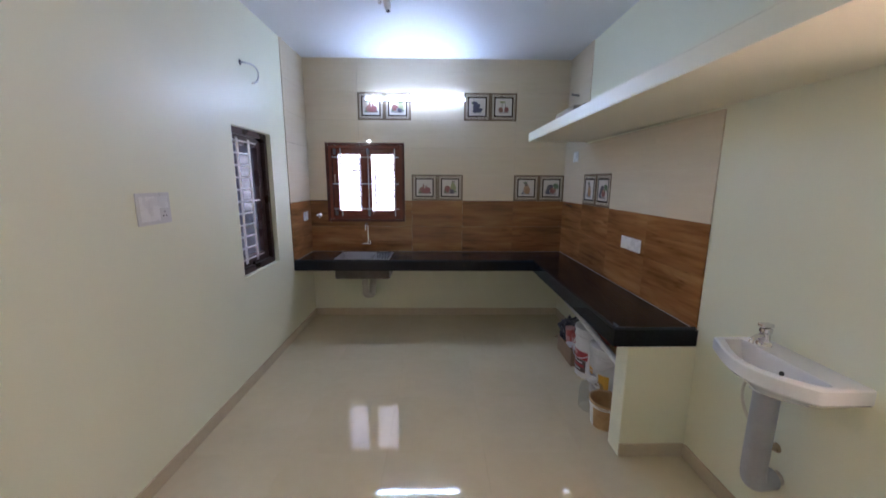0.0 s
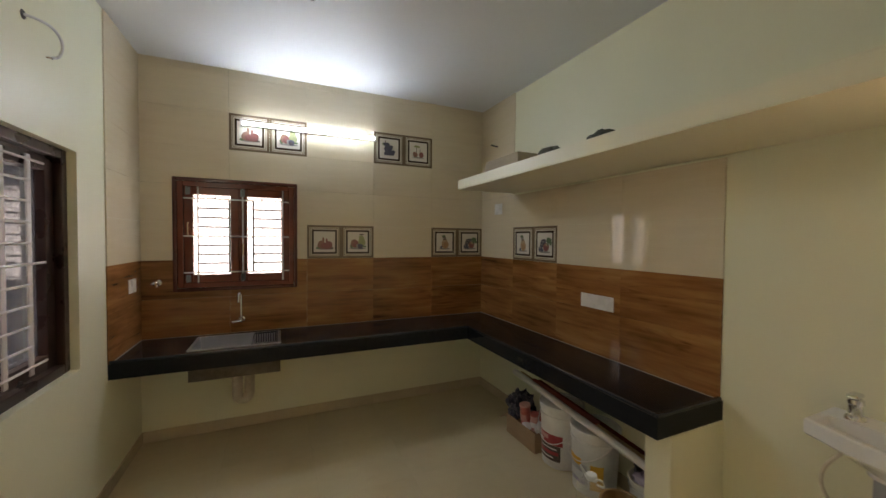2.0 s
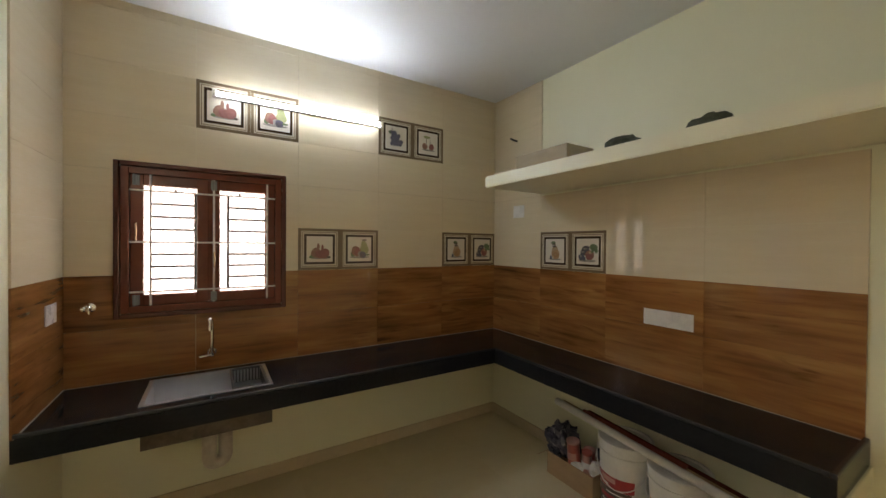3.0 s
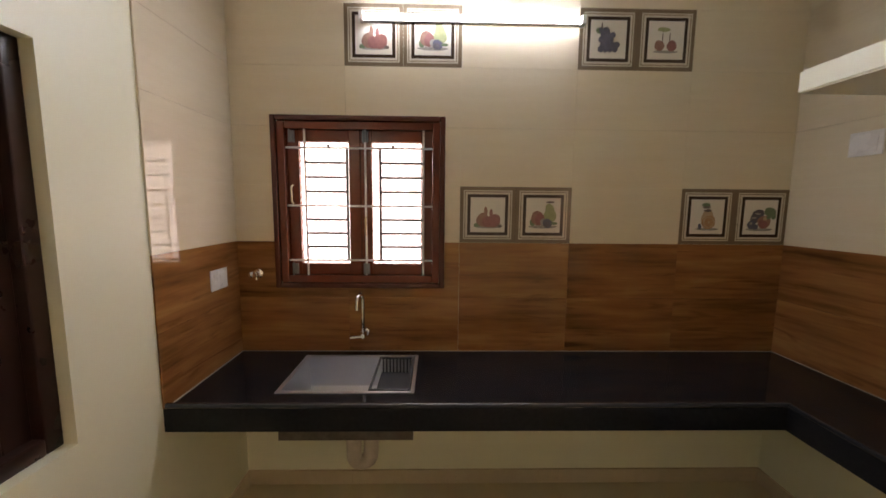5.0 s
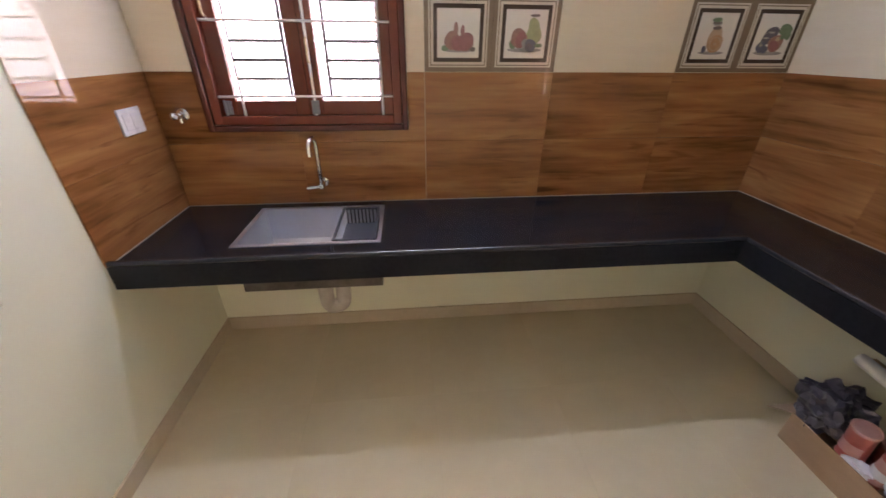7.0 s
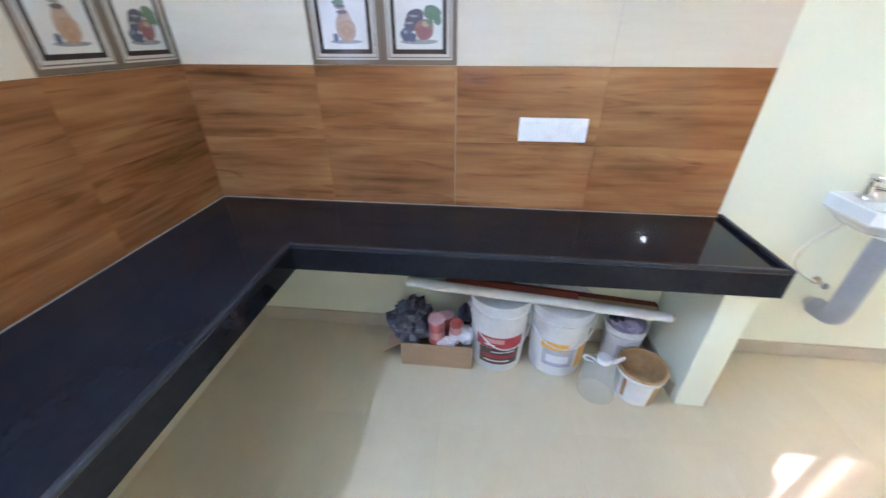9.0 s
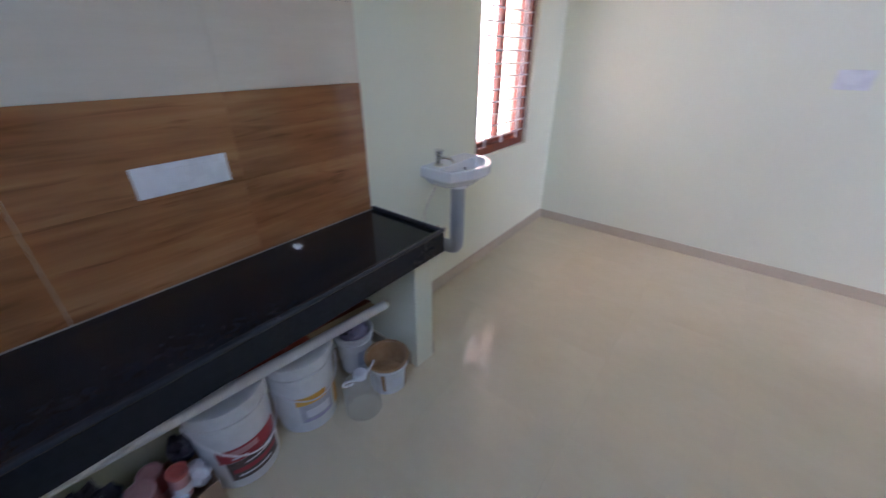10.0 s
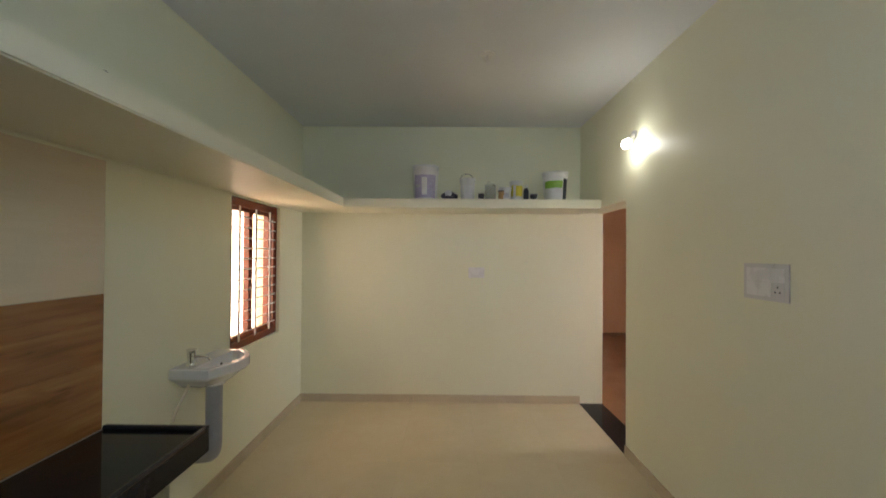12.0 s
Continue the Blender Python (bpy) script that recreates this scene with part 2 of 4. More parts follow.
BLACK = surface("black plastic", (0.012, 0.012, 0.014), (0.03, 0.03, 0.034), 0.35, scale=14, fine=90)
FOIL = surface("crumpled black plastic bag", (0.025, 0.023, 0.032), (0.085, 0.08, 0.105), 0.28, scale=14, fine=50, bump=0.3)
CARD = surface("brown corrugated cardboard", (0.34, 0.22, 0.13), (0.42, 0.28, 0.17), 0.75, scale=7, stretch=(1, 1, 3), fine=90, bump=0.08)
BUCKET_WHITE = surface("scuffed white plastic", (0.62, 0.62, 0.60), (0.76, 0.76, 0.75), 0.32, scale=9, fine=40, bump=0.02)
LABEL_RED = surface("red printed label", (0.30, 0.02, 0.03), (0.42, 0.05, 0.05), 0.35, scale=16, fine=60, bump=0.0)
LABEL_DARK = surface("dark printed label", (0.03, 0.02, 0.02), (0.14, 0.09, 0.07), 0.35, scale=40, fine=80, bump=0.0)
LABEL_YELLOW = surface("amber printed label", (0.72, 0.38, 0.03), (0.80, 0.46, 0.07), 0.35, scale=16, fine=60, bump=0.0)
LABEL_LEMON = surface("lemon printed label", (0.66, 0.56, 0.03), (0.74, 0.64, 0.07), 0.35, scale=16, fine=60, bump=0.0)
LABEL_GREY = surface("grey printed label", (0.38, 0.38, 0.42), (0.52, 0.52, 0.56), 0.35, scale=24, fine=60, bump=0.0)
LABEL_PURPLE = surface("purple printed label", (0.34, 0.30, 0.46), (0.48, 0.44, 0.58), 0.35, scale=24, fine=60, bump=0.0)
LABEL_GREEN = surface("green printed label", (0.16, 0.36, 0.03), (0.26, 0.48, 0.06), 0.35, scale=16, fine=60, bump=0.0)
LABEL_NAVY = surface("navy printed label", (0.01, 0.015, 0.03), (0.03, 0.04, 0.06), 0.35, scale=16, fine=60, bump=0.0)
PINK_RED = surface("faded red tin paint", (0.40, 0.07, 0.06), (0.55, 0.16, 0.13), 0.35, scale=12, fine=60, bump=0.01)
PINKISH = surface("faded pink tin paint", (0.50, 0.24, 0.22), (0.62, 0.36, 0.33), 0.4, scale=12, fine=60, bump=0.01)
RUST = surface("ochre paint residue", (0.34, 0.18, 0.065), (0.52, 0.345, 0.165), 0.55, scale=9, fine=40, bump=0.08)
RAG = surface("mauve rag", (0.28, 0.24, 0.36), (0.48, 0.44, 0.56), 0.85, scale=12, fine=120, bump=0.2)
PAPER = surface("crumpled white paper", (0.64, 0.64, 0.66), (0.76, 0.76, 0.78), 0.7, scale=12, fine=60, bump=0.15)
STRIP_WOOD = surface("raw timber strip", (0.40, 0.27, 0.14), (0.52, 0.37, 0.21), 0.6, scale=5, stretch=(6, 0.8, 6), fine=40, bump=0.06)
RED_STRIP = surface("red-stained timber strip", (0.24, 0.035, 0.02), (0.34, 0.07, 0.04), 0.45, scale=5, stretch=(6, 0.8, 6), fine=40, bump=0.06)
GREEN_CLOTH = surface("dark green packaging", (0.03, 0.04, 0.025), (0.07, 0.08, 0.05), 0.6, scale=14, fine=60, bump=0.1)
CAN_PLASTIC = see_through("cloudy clear plastic", (0.72, 0.70, 0.62), 0.24)
GLASS = pane_glass("clear window glass")
PATTERN_GLASS = pane_glass("figured window glass", pattern=0.75)
LACE_GLASS = pane_glass("lace figured window glass", tint=(0.15, 0.16, 0.18), pattern=0.05)
TUBE_GLOW = glow("lit tube", (0.57, 0.80, 1.0), TUBE_POWER)
BULB_GLOW = glow("lit bulb", (0.93, 1.0, 0.92), BULB_POWER)
OUT_NORTH = glow("bright outdoors north", (1.0, 0.98, 0.97), GLOW_NORTH, (0.93, 0.95, 1.0), 1.2)
OUT_EAST = glow("bright outdoors east", (1.0, 0.80, 0.60), GLOW_EAST, (0.98, 0.60, 0.40), 0.8)
OUT_WEST = glow("bright outdoors west", (0.90, 0.95, 1.0), GLOW_WEST, (0.80, 0.88, 1.0), 1.0)
# added fill light for the hall, from no known source
FILL_HALL_GLOW = glow("added hall fill glow", (0.92, 0.96, 1.0), FILL_HALL)
TAUPE = surface("taupe printed border", (0.16, 0.115, 0.075), (0.20, 0.145, 0.095), 0.12, scale=8, fine=60, bump=0.0)
IVORY = surface("ivory printed band", (0.55, 0.48, 0.38), (0.62, 0.55, 0.45), 0.12, scale=8, fine=60, bump=0.0)
ESPRESSO = surface("dark brown printed band", (0.030, 0.017, 0.010), (0.045, 0.026, 0.015), 0.12, scale=8, fine=60, bump=0.0)
PRINT = surface("white printed ground", (0.66, 0.62, 0.56), (0.72, 0.68, 0.62), 0.12, scale=8, fine=60, bump=0.0)
FRUIT = {k: surface(k + " fruit print", tuple(0.72 * (0.52 * v + 0.10) for v in c), tuple(0.52 * v + 0.10 for v in c), 0.12, scale=55, fine=160, bump=0.0) for k, c in {
    "red": (0.42, 0.07, 0.05), "rust": (0.45, 0.15, 0.08), "green": (0.12, 0.24, 0.07), "lime": (0.50, 0.56, 0.22),
    "plum": (0.05, 0.025, 0.06), "navy": (0.045, 0.05, 0.14), "orange": (0.72, 0.34, 0.10), "peach": (0.78, 0.50, 0.28),
    "brown": (0.12, 0.05, 0.03), "shade": (0.46, 0.42, 0.38)}.items()}


# ---- building helpers ----
ORI = {}


def box(bm, x0, x1, y0, y1, z0, z1, bevel=0.0):
    x0, x1, y0, y1, z0, z1 = min(x0, x1), max(x0, x1), min(y0, y1), max(y0, y1), min(z0, z1), max(z0, z1)
    v = bmesh.ops.create_cube(bm, size=1.0, matrix=Matrix.Translation(((x0 + x1) / 2, (y0 + y1) / 2, (z0 + z1) / 2))
                              @ Matrix.Diagonal((x1 - x0, y1 - y0, z1 - z0, 1)))["verts"]
    if bevel:
        bmesh.ops.bevel(bm, geom=list({e for w in v for e in w.link_edges}), offset=bevel, segments=2, affect="EDGES", profile=0.5)
    return bm


def boxed(x0, x1, y0, y1, z0, z1, bevel=0.0):
    return box(bmesh.new(), x0, x1, y0, y1, z0, z1, bevel)


def lathe(bm, at, profile, axis=(0, 0, 1), steps=28):
    """Turns (radius, height) pairs about an axis through at."""
    q = Vector((0, 0, 1)).rotation_difference(Vector(axis)).to_matrix().to_4x4()
    m = Matrix.Translation(at) @ q
    rings = []
    for r, h in profile:
        if r < 1e-6:
            rings.append([bm.verts.new(m @ Vector((0, 0, h)))])
        else:
            rings.append([bm.verts.new(m @ Vector((r * math.cos(2 * math.pi * k / steps), r * math.sin(2 * math.pi * k / steps), h))) for k in range(steps)])
    for a, b in zip(rings, rings[1:]):
        for k in range(steps):
            quad = [a[k % len(a)], a[(k + 1) % len(a)], b[(k + 1) % len(b)], b[k % len(b)]]
            quad = list(dict.fromkeys(quad))
            if len(quad) > 2:
                bm.faces.new(quad)
    return bm


def turned(at, profile, axis=(0, 0, 1), steps=28):
    return lathe(bmesh.new(), at, profile, axis, steps)


def rod(bm, a, b, r, steps=10):
    a, b = Vector(a), Vector(b)
    d = (b - a).length
    return lathe(bm, a, [(0, 0), (r, 0), (r, d), (0, d)], (b - a).normalized(), steps)


def bend(points, r, steps=12, rounds=3):
    """A round tube along a softened path."""
    pts = [Vector(p) for p in points]
    for _ in range(rounds):
        soft = [pts[0]]
        for a, b in zip(pts, pts[1:]):
            soft += [a.lerp(b, 0.25), a.lerp(b, 0.75)]
        pts = soft + [pts[-1]]
    bm, rings, side = bmesh.new(), [], None
    for k, p in enumerate(pts):
        d = (pts[min(k + 1, len(pts) - 1)] - pts[max(k - 1, 0)]).normalized()
        if side is None:
            side = d.orthogonal().normalized()
        side = (side - d * side.dot(d)).normalized()
        up = d.cross(side)
        rings.append([bm.verts.new(p + r * (math.cos(2 * math.pi * j / steps) * side + math.sin(2 * math.pi * j / steps) * up)) for j in range(steps)])
    for a, b in zip(rings, rings[1:]):
        for j in range(steps):
            bm.faces.new((a[j], a[(j + 1) % steps], b[(j + 1) % steps], b[j]))
    bm.faces.new(rings[0])
    bm.faces.new(rings[-1])
    return bm


def mesh_of(name, bm, material, smooth=False):
    bmesh.ops.recalc_face_normals(bm, faces=bm.faces)
    me = bpy.data.meshes.new(name)
    bm.to_mesh(me)
    bm.free()
    me.materials.append(material)
    if smooth:
        me.shade_smooth()
        me.set_sharp_from_angle(angle=radians(38))
    return me


def thing(name, at, label, category, group="", kind=""):
    """An empty at the foot of a thing; its parts are given in world metres."""
    ob = tagged(new(name), label, category, group, kind)
    ob.location = at
    ob.empty_display_size = 0.05
    ORI[ob.name] = Vector(at)
    return ob


def part(name, bm, material, parent, label="", smooth=False):
    at = ORI[parent.name]
    bmesh.ops.translate(bm, verts=bm.verts, vec=-at)
    ob = new(name, mesh_of(name, bm, material, smooth))
    ob.parent = parent
    ORI[ob.name] = at
    return tagged(ob, label) if label else ob


def solid(name, bm, material, label, category, kind="", smooth=False, group=""):
    """A thing that is one mesh, its origin left at the world's."""
    ob = tagged(new(name, mesh_of(name, bm, material, smooth)), label, category, group, kind)
    ORI[ob.name] = Vector((0, 0, 0))
    return ob


def panel(us, zs, holes, v0, v1, place):
    """A wall's mesh with openings: u along it, v through it, z up; place() turns them into metres."""
    bm, cache = bmesh.new(), {}
    us = sorted(set(us) | {h for o in holes for h in o[:2]})
    zs = sorted(set(zs) | {h for o in holes for h in o[2:]})

    def vert(u, v, z):
        key = (round(u, 4), round(v, 4), round(z, 4))
        if key not in cache:
            cache[key] = bm.verts.new(place(u, v, z))
        return cache[key]

    def full(i, j):
        if not (0 <= i < len(us) - 1 and 0 <= j < len(zs) - 1):
            return False
        u, z = (us[i] + us[i + 1]) / 2, (zs[j] + zs[j + 1]) / 2
        return not any(a < u < b and c < z < d for a, b, c, d in holes)

    for i in range(len(us) - 1):
        for j in range(len(zs) - 1):
            if not full(i, j):
                continue
            a, b, c, d = us[i], us[i + 1], zs[j], zs[j + 1]
            for v in (v0, v1):
                bm.faces.new([vert(a, v, c), vert(b, v, c), vert(b, v, d), vert(a, v, d)])
            for di, dj, p, q in ((-1, 0, (a, c), (a, d)), (1, 0, (b, c), (b, d)), (0, -1, (a, c), (b, c)), (0, 1, (a, d), (b, d))):
                if not full(i + di, j + dj):
                    bm.faces.new([vert(p[0], v0, p[1]), vert(q[0], v0, q[1]), vert(q[0], v1, q[1]), vert(p[0], v1, p[1])])
    return bm


def north(u, v, z):
    return (u, v, z)


def west(u, v, z):
    return (-v, -u, z)


def east(u, v, z):
    return (EAST + v, -u, z)


def south(u, v, z):
    return (u, SOUTH - v, z)


def ubox(bm, place, u0, u1, v0, v1, z0, z1, bevel=0.0):
    a, b = place(u0, v0, z0), place(u1, v1, z1)
    return box(bm, a[0], b[0], a[1], b[1], a[2], b[2], bevel)


# ---- structure ----
WIN_N, WIN_W, WIN_E = (0.2455, 1.1155, 1.2165, 2.0865), (0.955, 1.605, 0.906, 2.085), (3.467, 4.268, 0.878, 2.063)
wall_north = solid("wall_north", panel([-THICK, EAST + THICK], [-0.1, CEIL], [WIN_N], 0.0, THICK, north), PAINT,
                   "pale cream painted wall tiled above the worktop", "wall", "structure")
wall_west = solid("wall_west", panel([0, -SOUTH], [-0.1, CEIL], [WIN_W, (-DOOR_N, -SOUTH, -0.1, DOOR_H)], 0.0, 0.25, west), PAINT,
                  "pale cream painted wall with window and doorway", "wall", "structure")
wall_east = solid("wall_east", panel([0, -SOUTH], [-0.1, CEIL], [WIN_E], 0.0, THICK, east), PAINT,
                  "pale cream painted wall, tiled beside the worktop", "wall", "structure")
wall_south = solid("wall_south", panel([-0.25, EAST + THICK], [-0.1, CEIL], [], 0.0, THICK, south), PAINT,
                   "pale cream painted wall under a loft shelf", "wall", "structure")
ceiling = solid("ceiling", boxed(-0.25, EAST + THICK, SOUTH - THICK, THICK, CEIL, CEIL + 0.15), CEILING, "white painted flat ceiling", "ceiling", "structure")
floor = solid("floor", boxed(-3.8, EAST + 0.02, -8.6, 0.02, -0.12, -0.008), FLOOR_GROUT, "glossy beige tiled floor", "floor", "structure")
threshold = solid("threshold", boxed(-0.25, 0.0, SOUTH + 0.002, DOOR_N - 0.002, -0.008, 0.004, 0.002), GRANITE, "polished black granite door threshold", "threshold", "structure")

loft = bmesh.new()
pts = [(EAST, FRONT_N), (LOFT_X, FRONT_N), (LOFT_X, LOFT_Y), (0.0, LOFT_Y), (0.0, SOUTH), (EAST, SOUTH)]
low, high = ([loft.verts.new((x, y, z)) for x, y in pts] for z in (LOFT_B, LOFT_T))
loft.faces.new(low)
loft.faces.new(high)
for k in range(6):
    loft.faces.new((low[k], low[(k + 1) % 6], high[(k + 1) % 6], high[k]))
bmesh.ops.bevel(loft, geom=[e for e in loft.edges if abs(e.verts[0].co.z - e.verts[1].co.z) < 0.01], offset=0.006, segments=2, affect="EDGES")
solid("loft_shelf", loft, LOFT_PAINT, "cream painted concrete loft shelf round two walls", "shelf", "structure")
pier = solid("pier", boxed(2.656, EAST, -2.475, -2.34, -0.1, TOP - SLAB, 0.004), PAINT, "cream plastered pier carrying the worktop's end", "pier", "structure")

# the hall beyond the doorway
solid("wall_hall_south", boxed(-3.8, -0.25, -8.6, -8.45, -0.1, CEIL), HALL_PAINT, "peach painted hall wall", "wall", "structure")
# unseen wall; its opening is made up to let fill light in
solid("wall_hall_west", panel([2.4, 8.45], [-0.1, CEIL], [(2.6, 4.2, 0.9, 2.2)], 3.6, 3.8, west), HALL_PAINT, "unseen peach hall wall opened for added fill light", "wall", "structure")
solid("wall_hall_north", boxed(-3.6, -0.25, -2.4, -2.2, -0.1, CEIL), HALL_PAINT, "peach painted hall wall", "wall", "structure")
solid("wall_hall_east", boxed(-0.25, -0.1, -8.6, SOUTH - THICK, -0.1, CEIL), HALL_PAINT, "peach painted hall wall", "wall", "structure")
solid("ceiling_hall", boxed(-3.8, -0.25, -8.6, -2.2, CEIL, CEIL + 0.15), CEILING, "white painted hall ceiling", "ceiling", "structure")

# outdoors
solid("ground", boxed(-60, 60, -60, 60, -0.5, -0.45), FLOOR_GROUT, "bare earth ground outside", "ground", "structure")
solid("backdrop_north", boxed(-0.95, 2.6, 1.25, 1.3, 0.2, 3.4), OUT_NORTH, "bright hazy daylight outside the window", "backdrop", "structure")
solid("backdrop_east", boxed(EAST + 0.95, EAST + 1.0, -9.0, -1.8, -0.2, 3.6), OUT_EAST, "bright sunlit neighbouring wall outside", "backdrop", "structure")
solid("backdrop_west", boxed(-1.25, -1.2, -2.15, -0.35, 0.2, 3.6), OUT_WEST, "bright daylight outside the side window", "backdrop", "structure")
# added glowing panel behind the made-up opening, to brighten the hall
solid("fill_panel_hall", boxed(-4.6, -4.55, -4.9, -1.8, 0.4, 2.8), FILL_HALL_GLOW, "added cool glowing panel that lights the hall", "backdrop", "structure")
# made-up dark wall: blocks the bright view at a slant through the side window
solid("wall_dark_screen", boxed(-1.35, -1.2, -0.33, 4.0, -0.45, 6.5), DARK_SCREEN, "added dark wall that keeps the side window dim", "wall", "structure")


# ---- windows ----
def rect_ring(bm, place, u0, u1, z0, z1, w, v0, v1, bevel=0.004, wb=None):
    """Four members round an opening, butted end to end."""
    wb = wb or w
    ubox(bm, place, u0, u0 + w, v0, v1, z0, z1, bevel)
    ubox(bm, place, u1 - w, u1, v0, v1, z0, z1, bevel)
    ubox(bm, place, u0 + w, u1 - w, v0, v1, z1 - w, z1, bevel)
    ubox(bm, place, u0 + w, u1 - w, v0, v1, z0, z0 + wb, bevel)
    return bm


def urod(bm, place, a, b, r):
    return rod(bm, place(*a), place(*b), r, 8)


def window(name, place, hole, label, frame_mat, v0, v1, width, sashes, sash_w, glass, foot):
    """A fixed frame with sashes, each with its pane."""
    w = thing(name, foot, label, "window", kind="structure")
    u0, u1, z0, z1 = hole
    part("window_frame", rect_ring(bmesh.new(), place, u0, u1, z0, z1, width, v0, v1), frame_mat, w)
    a, b, c, d = u0 + width, u1 - width, z0 + width, z1 - width
    step = (b - a) / sashes
    made = []
    for k in range(sashes):
        p, q = a + k * step + 0.0008, a + (k + 1) * step - 0.0008
        s = part("sash", rect_ring(bmesh.new(), place, p, q, c, d, sash_w, v0 + 0.035, v1 - 0.012, 0.003), frame_mat, w)
        vm = (v0 + v1) / 2 + 0.012
        g = part("pane", ubox(bmesh.new(), place, p + sash_w - 0.004, q - sash_w + 0.004, vm, vm + 0.004, c + sash_w - 0.004, d - sash_w + 0.004), glass, s)
        g.visible_shadow = False
        made.append((s, p, q, c, d))
    return w, made


window_1, sashes = window("window_1", north, (0.246, 1.115, 1.217, 2.086), "small mahogany casement window with white grille", MAHOGANY, -0.012, 0.085, 0.040, 2, 0.062,
                          PATTERN_GLASS, (0.68, 0, 1.19))
part("outer_trim", rect_ring(bmesh.new(), north, 0.218, 1.143, 1.189, 2.114, 0.0275, -0.030, 0.0, 0.006), TRIM_WOOD, window_1, "darker outer trim")
# strip added unseen behind the sashes' seam so that outside glow doesn't leak through
part("seam_light_stop", boxed(0.664, 0.697, 0.0735, 0.081, 1.259, 2.044, 0.002), MAHOGANY, window_1)
for u in (0.505, 0.858):
    part("stay_peg", boxed(u - 0.007, u + 0.007, 0.030, 0.044, 1.950, 1.972, 0.003), BLACK, window_1, "small black peg")
for s, p, q, c, d in sashes:
    hz = 1.70 if p < 0.5 else 1.53
    part("handle", bend([(p + 0.03, 0.012, hz - 0.05), (p + 0.03, -0.02, hz - 0.04), (p + 0.034, -0.024, hz), (p + 0.03, -0.02, hz + 0.04), (p + 0.03, 0.012, hz + 0.05)], 0.005, 8, 2), BRASS, s, "curved metal pull handle", True)
    for zz in (c + 0.035, d - 0.035):
        bolt = boxed(p + 0.012, p + 0.046, 0.006, 0.016, zz - 0.03, zz + 0.03, 0.002)
        rod(bolt, (p + 0.022, 0.0, zz - 0.034), (p + 0.022, 0.0, zz + 0.034), 0.005)
        rod(bolt, (p + 0.036, 0.002, zz - 0.026), (p + 0.036, 0.002, zz + 0.026), 0.0035)
        part("tower_bolt", bolt, GREY_AND_BACKLIT, s)


def grille(parent, place, v, verticals, horizontals, r, mat, flat=0.0):
    for u, za, zb in verticals:
        if flat:
            part("upright", ubox(bmesh.new(), place, u - flat / 2, u + flat / 2, v - 0.004, v + 0.004, za, zb, 0.002), mat, parent)
        else:
            part("upright", urod(bmesh.new(), place, (u, v, za), (u, v, zb), r), mat, parent)
    for z, ua, ub in horizontals:
        part("crossbar", urod(bmesh.new(), place, (ua, v - 0.004, z), (ub, v - 0.004, z), r * 0.9), mat, parent)


g1 = thing("window_grille", (0.7, 0.0, 1.25), "white painted iron security grille in the window", "grille")
grille(g1, north, 0.012, [(u, 1.252, 2.046) for u in (0.385, 0.71, 1.025)], [(z, 0.286, 1.075) for z in (1.34, 1.64, 1.95)], 0.0058, GRILLE_WHITE)
# short bars of the white grille, their backlit shade put into the colour
grille(g1, north, 0.017, [(0.61, 1.34, 1.95), (0.79, 1.34, 1.95)],
       [(z, a, b) for a, b in ((0.385, 0.61), (0.79, 1.025)) for z in (1.415, 1.49, 1.565, 1.7175, 1.795, 1.8725)], 0.0078, GREY_AND_BACKLIT)

window_2, _ = window("window_2", west, WIN_W, "tall dark wooden window with figured glass", DARK_WOOD, 0.04, 0.16, 0.05, 1, 0.075, LACE_GLASS, (-0.12, -1.33, 0.906))
g2 = thing("window_grille", (-0.08, -1.33, 0.97), "white iron grille of closely spaced crossbars", "grille")
grille(g2, west, 0.062, [(1.245, 0.98, 2.01), (1.43, 0.98, 2.01)], [(1.02 + 0.0965 * k, 1.13 if k in (0, 5, 10) else 1.24, 1.555) for k in range(11)], 0.007, GRILLE_WHITE, 0.032)
window_3, _ = window("window_3", east, WIN_E, "tall mahogany casement window with white grille", MAHOGANY, 0.03, 0.125, 0.065, 2, 0.03, GLASS, (EAST + 0.08, -3.87, 0.878))
g3 = thing("window_grille", (EAST + 0.02, -3.87, 0.94), "white iron grille of closely spaced crossbars", "grille")
grille(g3, east, 0.022, [(3.62, 0.94, 2.0), (3.867, 0.94, 2.0), (4.11, 0.94, 2.0)], [(1.0 + 0.0835 * k, 3.53, 4.205) for k in range(12)], 0.005, GRILLE_WHITE, 0.02)

# ---- worktop and sink ----
SINK = (0.392, 1.004, -0.490, -0.078)
worktop = thing("worktop", (1.5, -0.3, TOP - SLAB), "L-shaped polished black granite kitchen worktop", "worktop")
slab = panel([0.0, EAST], [END_E, 0.0], [(0.0, FRONT_E, END_E, FRONT_N), (SINK[0] + 0.006, SINK[1] - 0.002, SINK[2] + 0.002, SINK[3] - 0.004)], TOP - SLAB, TOP,
             lambda u, v, z: (u, z, v))
bmesh.ops.bevel(slab, geom=[e for e in slab.edges if e.is_manifold and e.calc_face_angle(0) > 1.0 and e.calc_length() > 0.3 and max(v.co.z for v in e.verts) > TOP - 0.001],
                offset=0.004, segments=2, affect="EDGES")
part("slab", slab, GRANITE, worktop)
part("front_nosing", boxed(0.0, FRONT_E + 0.02, FRONT_N - 0.002, FRONT_N + 0.018, TOP + 0.0005, TOP + 0.020, 0.005), GRANITE_EDGE, worktop, "duller raised granite edge strip")
part("side_nosing", boxed(FRONT_E - 0.002, FRONT_E + 0.018, END_E + 0.02, FRONT_N - 0.003, TOP + 0.0005, TOP + 0.020, 0.005), GRANITE_EDGE, worktop, "duller raised granite edge strip")
